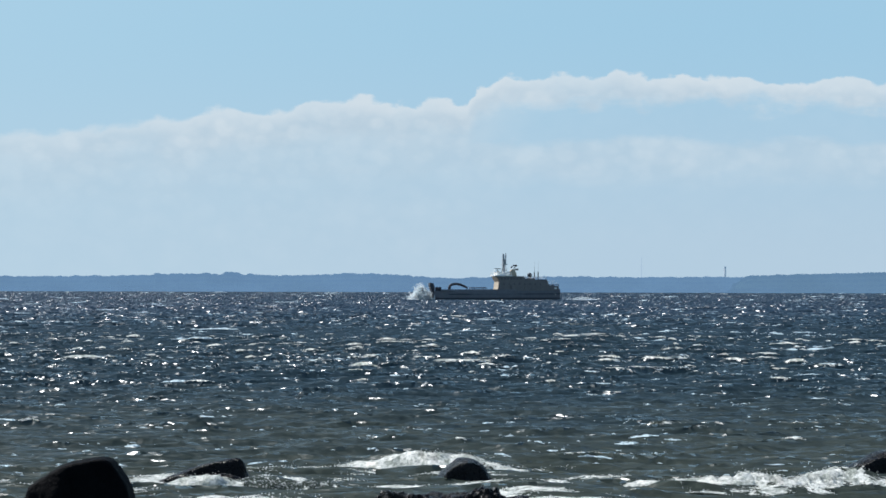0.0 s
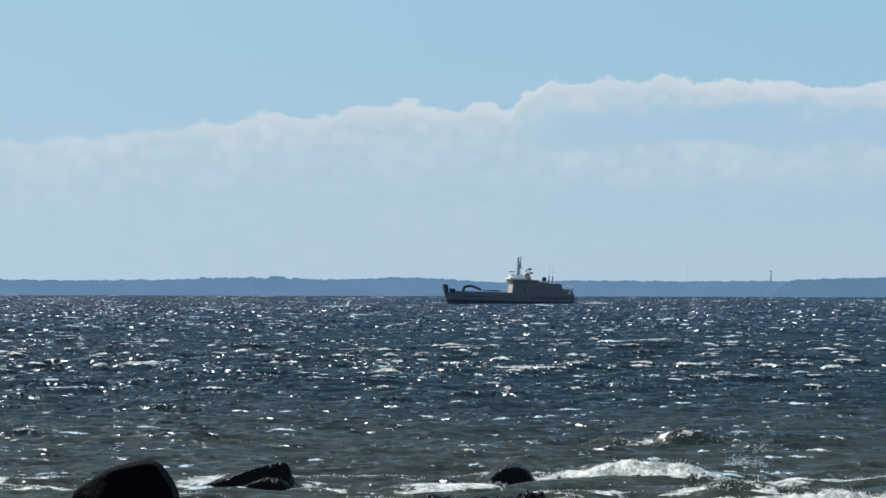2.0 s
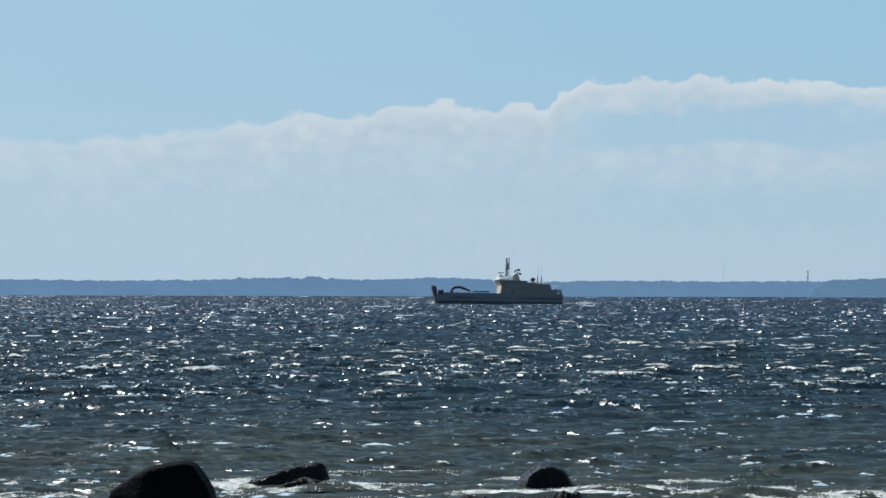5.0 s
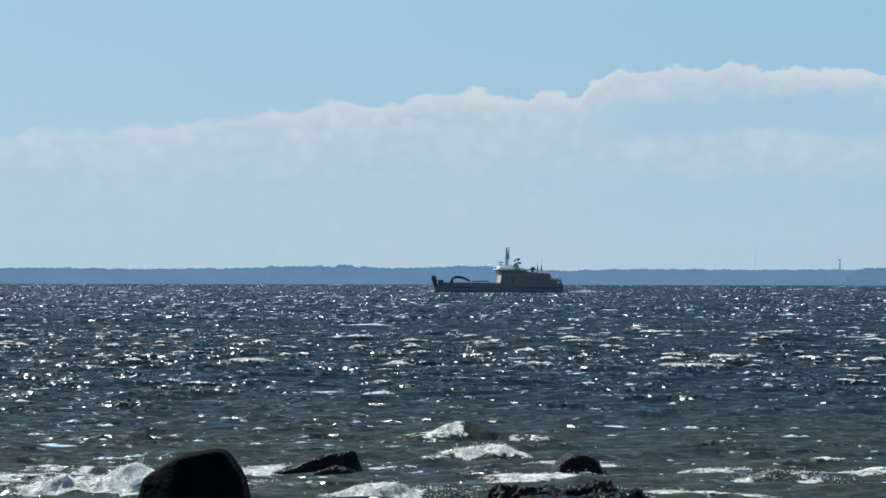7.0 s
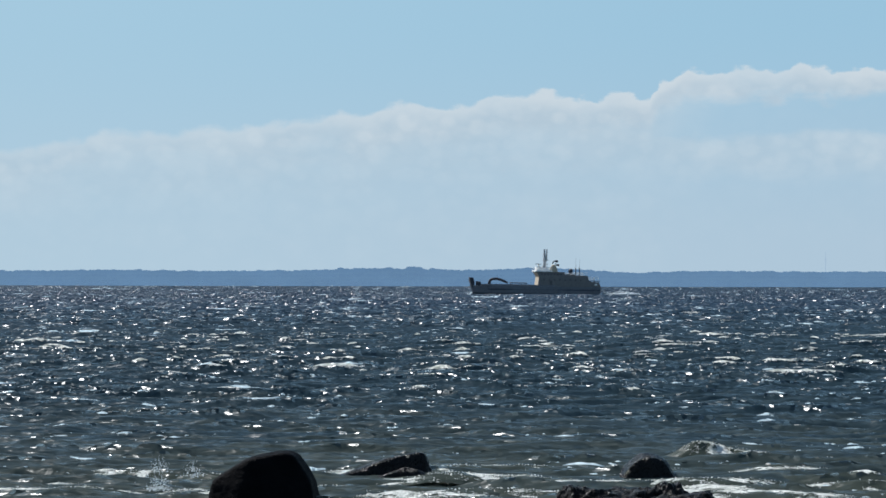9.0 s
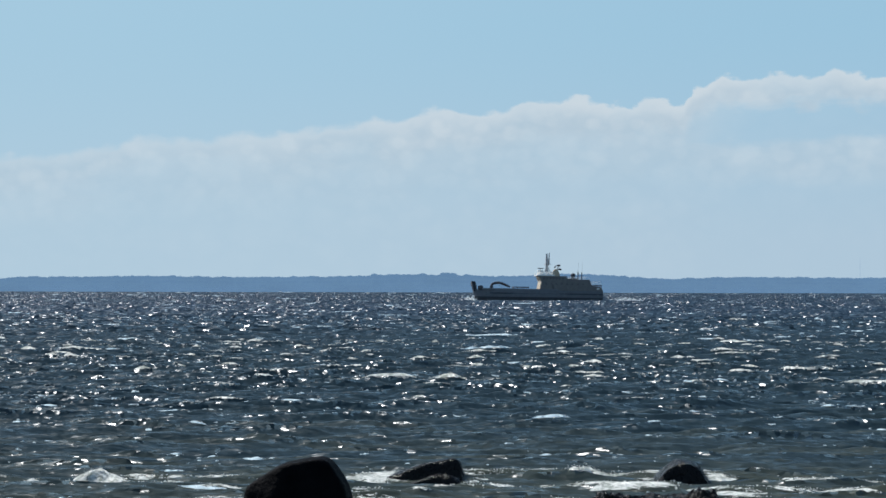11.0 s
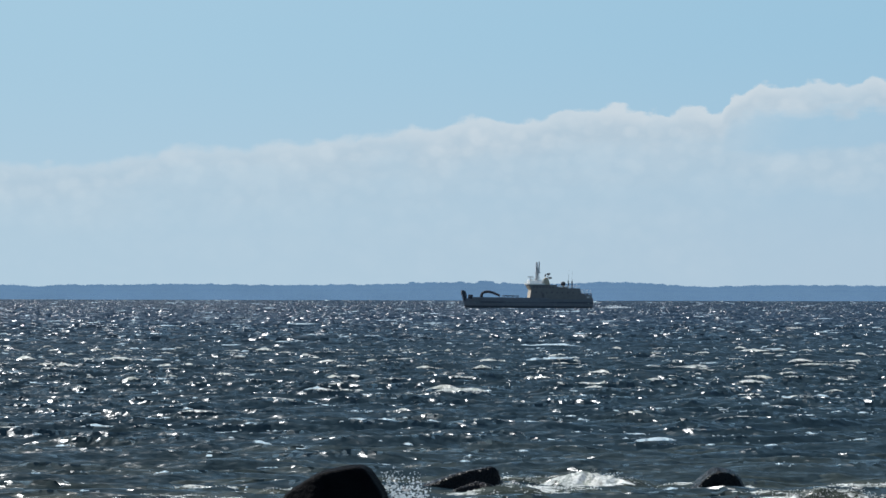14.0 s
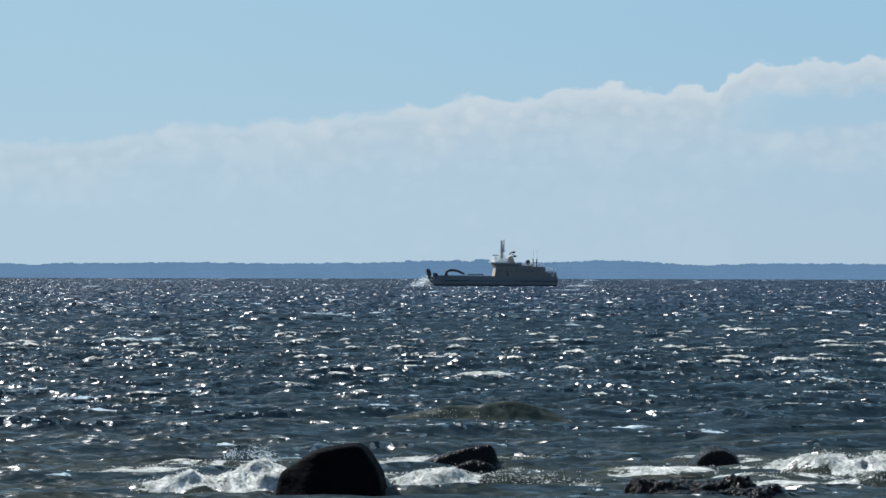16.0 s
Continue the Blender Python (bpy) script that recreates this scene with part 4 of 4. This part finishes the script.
def swash(px, d, wide, deep, seed):
    """A thin sheet of lacy foam washing among the rocks, with flecks of froth on it."""
    rng = np.random.RandomState(seed)
    rows, cols = 50, int(wide * 40)
    q = np.linspace(-1, 1, cols)[None, :] + np.zeros((rows, 1))
    v = np.linspace(-1, 1, rows)[:, None] + np.zeros((1, cols))
    r = np.sqrt(q * q + v * v)
    x, y = q * wide, v * deep
    z = 0.045 + 0.05 * fbm(x * 2.2, y * 2.6, seed, 3) - 0.22 * np.clip(r - 0.6, 0, 1)
    lace = 0.34 * np.clip(1.1 - r, 0, 1) + 0.34 * fbm(x * 2.4, y * 3.4, seed + 1, 3) + 0.09
    ob = grid_mesh("sea_foam", np.stack([x, y, z], -1), rows, cols, M_WAVE, lace)
    spots = []
    for _ in range(int(260 * wide)):
        i, j = rng.randint(0, rows), rng.randint(0, cols)
        if lace[i, j] > 0.2:
            spots.append((x[i, j], y[i, j], z[i, j] + 0.01, 0.004 + 0.012 * rng.uniform(0, 1) ** 3))
    blob_cloud("froth", ob, spots, seed, mat=M_SURF)["kind"] = "stuff"
    ob.location = at_water(px, d)
    return tagged(ob, "lacy white foam afloat among the wet rocks", "foam", "foam among the rocks", "stuff")


SWASH = [(swash(px, d, wide, deep, 60 + q), px, d, q) for q, (px, d, wide, deep) in enumerate([
    (520, 46.6, 1.5, 1.1), (690, 45.6, 1.6, 1.0), (250, 42.2, 1.2, 1.2), (930, 45.2, 1.3, 1.0), (1130, 45.0, 1.4, 1.0), (1250, 41.8, 1.5, 1.0), (90, 44.5, 1.7, 1.3), (1480, 44.6, 2.0, 1.2),
    (-90, 42.6, 1.7, 1.1), (180, 47.0, 1.6, 0.9), (430, 43.4, 1.3, 0.9), (640, 42.2, 1.5, 0.9), (820, 42.4, 1.3, 0.9), (1040, 47.8, 1.5, 0.9), (1180, 43.2, 1.4, 0.8), (1330, 47.2, 1.7, 0.9), (1640, 46.4, 1.7, 1.0), (730, 48.6, 1.4, 0.8), (330, 45.4, 1.2, 0.8)])]


def plume(name, label, wide, tall, lean, count, seed, fine=1.0, mat=M_SPRAY, core=0):
    """Thrown water: dense at the foot, thinning to drops above."""
    rng = np.random.RandomState(seed)
    spots = []
    for _ in range(count):
        h = rng.beta(1.0, 2.0)
        x = rng.normal(0, 0.42) * wide / 2 * (1 - 0.72 * h) + lean * h * wide
        spots.append((x, rng.normal(0, 0.3) * wide / 2, tall * (h - 0.15) + rng.normal(0, 0.02) * tall, fine * tall * rng.uniform(0.015, 0.060) * (1.3 - h)))
    for _ in range(core):
        h = rng.uniform(0, 0.72)
        spots.append((rng.normal(0, 0.34) * wide / 2 * (1 - h) + lean * h * wide, rng.normal(0, 0.2) * wide / 2, tall * (h - 0.15), tall * rng.uniform(0.07, 0.15) * (1.15 - h)))
    ob = blob_cloud(name, None, spots, seed, mat=mat, flakes=mat == M_BURST)
    return tagged(ob, label, "spray", kind="stuff")


BOW = [plume("bow_spray", "white burst of spray thrown up by the bow", 8.5, 6.4, -0.10, 1800, 81, mat=M_BURST, core=260), plume("bow_spray", "broad white bow wave fanning from the stem", 13.0, 5.4, 0.05, 1800, 82, mat=M_BURST, core=300)]
WAKE = plume("wake_foam", "pale broken wake astern of the vessel", 16.0, 1.5, 0.0, 600, 83, 2.2)
drop_rng = np.random.RandomState(5)


def spray(count, wide, tall, drops, px, d, start, spread, rise, drift, label):
    """A burst of thrown water: several puffs of drops that fly up from one place and fall back."""
    out = []
    for q in range(count):
        ob = plume("spray_burst", label, wide, tall, 0.0, drops, int(start * 70) + 100 + q, 0.52)
        ob["group"] = "spray off the rocks"
        out.append((ob, at_water(px, d), start, drop_rng.uniform(*spread), drop_rng.uniform(*rise), drop_rng.uniform(*drift), drop_rng.uniform(-0.06, 0.16), drop_rng.uniform(-0.3, 0.3)))
    return out


BURSTS = spray(32, 0.75, 0.6, 300, 318, 40.9, 12.90, (-0.55, 0.30), (1.4, 4.8), (0.3, 2.5), "burst of drops flung up where a wave strikes the boulder")
BURSTS += spray(6, 0.40, 0.30, 260, 440, 39.8, 7.30, (-0.20, 0.10), (0.4, 1.1), (-0.4, 0.3), "low splash of white water before the boulder")
BURSTS += spray(6, 0.40, 0.30, 200, 235, 41.2, 6.85, (-0.25, 0.25), (0.8, 2.4), (-0.2, 0.6), "low splash of white water beside the boulder")
BURSTS += spray(4, 0.40, 0.30, 180, 190, 41.6, 8.85, (-0.3, 0.3), (0.8, 2.0), (-0.2, 0.5), "low splash of white water beside the boulder")
BURSTS += spray(5, 0.35, 0.25, 180, 1046, 46.9, 11.75, (-0.25, 0.25), (0.9, 2.4), (-0.2, 0.5), "splash thrown over the small rounded rock")
BURSTS += spray(5, 0.45, 0.30, 180, 1145, 47.0, 14.75, (-0.3, 0.3), (0.9, 2.4), (-0.2, 0.5), "splash thrown up behind the rocks")
BURSTS += spray(4, 0.45, 0.28, 180, 1440, 47.4, 1.75, (-0.4, 0.3), (1.2, 2.4), (0.2, 0.9), "spray blown off the crest of a breaker")
BURSTS += spray(5, 0.45, 0.30, 200, 190, 41.6, 15.55, (-0.5, 0.4), (0.9, 2.2), (-0.2, 0.5), "low splash of white water beside the boulder")

# ---- motion ----


def ship_at(t):
    """Bow-to-stern place of the vessel in metres, steaming left at a steady pace."""
    return (602.5 + 490 - 27.95 * t - 784) / F * SHIP_D - sx(542) * SHIP_SCALE


def motions():
    walk(sea, [(t, pose(0.45 * t, -2.3 * t, 0)) for t in np.linspace(0, 16, 9)])
    walk(chop, [(t, pose(-0.40 * t, -1.3 * t, 0.015 * math.sin(t * 2.1))) for t in np.linspace(0, 16, 33)])
    for q, caps in enumerate(CAPS):
        walk(caps, [(t, pose(0.45 * t, -2.3 * t, 0.045 * math.sin(t * (1.5 + 0.23 * q) + q * 1.7) - 0.035)) for t in np.linspace(0, 16, 41)])
    heave = [(0, 0.05, -0.3), (0.5, -0.12, -0.3), (1, 0.22, 1.0), (1.5, 0.40, 2.0), (2, 0.36, 1.2), (2.5, -0.12, 0.0), (3, -0.30, -0.4), (3.5, -0.12, 0.0), (4, -0.25, 0.4), (4.7, 0.1, 1.0), (5.6, 0.1, 0.0), (6.5, -0.4, 0.2), (7, -0.28, 0.3), (7.5, 0.05, 0.5), (8, 0.08, 0.3), (8.5, 0.05, 0.4), (9, -0.28, 0.6), (9.8, 0.1, 0.0), (10.7, 0.2, 0.8), (11.5, 0.38, 0.6), (12, 0.05, 0.9), (12.5, -0.25, 1.1), (13, 0.05, 0.7), (13.5, -0.1, 0.3), (14, 0.05, 0.4), (14.5, 0.05, 0.2), (15, 0.08, 0.8), (15.5, 0.36, 0.5), (16, 0.05, 0.3)]
    ship_rows = [(t, pose(ship_at(t), SHIP_D, z - 0.1, 0.8 * math.sin(t * 0.9), pitch, 8.0)) for t, z, pitch in heave]
    walk(SHIP, ship_rows)
    # bow spray rises when the stem falls into a sea
    first = [(0, 0.2), (0.3, 0.1), (0.6, -0.7), (0.9, -2.6), (1.2, -4.4), (1.6, -5.6), (16, -5.8)]
    second = [(0, -5.0), (1.0, -4.8), (1.5, -4.2), (2.0, -3.9), (2.4, -2.2), (2.7, -0.8), (3.0, 0.0), (3.3, -0.6), (3.6, -1.9), (4.2, -3.4), (5.2, -3.2), (6.3, -3.5), (9.2, -3.6), (10.3, -2.6), (11.5, -3.0), (12.5, -3.1), (14.5, -3.8), (15.1, -3.5), (15.5, -1.6), (16, -0.9)]
    for thing, rows, off in ((BOW[0], first, 108), (BOW[1], second, 138)):
        walk(thing, [(t, pose(ship_at(t) + sx(off) * SHIP_SCALE, SHIP_D - 2.0, z)) for t, z in rows])
    walk(WAKE, [(t, pose(ship_at(t) + sx(960) * SHIP_SCALE, SHIP_D - 1.5, 0.12 * math.sin(t * 2.2 + 1.0) - 0.1)) for t in np.linspace(0, 16, 33)])
    for wave, spec in zip(SURF, BREAKERS):
        walk(wave, [(t, Matrix.Translation(at_water(px, d, z))) for t, px, d, z in spec[4]])
    for foam, px, d, q in SWASH:
        walk(foam, [(t, Matrix.Translation(at_water(px + 16 * math.sin(t * 0.8 + q), d + 0.25 * math.sin(t * 0.9 + q * 2), 0.05 * math.sin(t * 1.3 + q * 1.9)))) for t in np.linspace(0, 16, 33)])
    for ob, place, start, x, up, side, lag, depth in BURSTS:
        foot = place + Vector((x, depth, 0))
        rows = [(0, Matrix.Translation(foot + Vector((0, 0, -0.9)))), (start - 0.15, Matrix.Translation(foot + Vector((0, 0, -0.9))))]
        for q in range(13):
            s = q * 0.1
            z = min(0.25, s * 2.0) + up * s - 4.9 * s * s
            if start + lag + s < 15.95:
                rows.append((start + lag + s, Matrix.Translation(foot + Vector((side * s, 0, max(-0.9, z))))))
        last = rows[-1][1].translation
        rows.append((16, Matrix.Translation(last if start > 15 else foot + Vector((side * 1.2, 0, -0.9)))))
        walk(ob, rows)


motions()
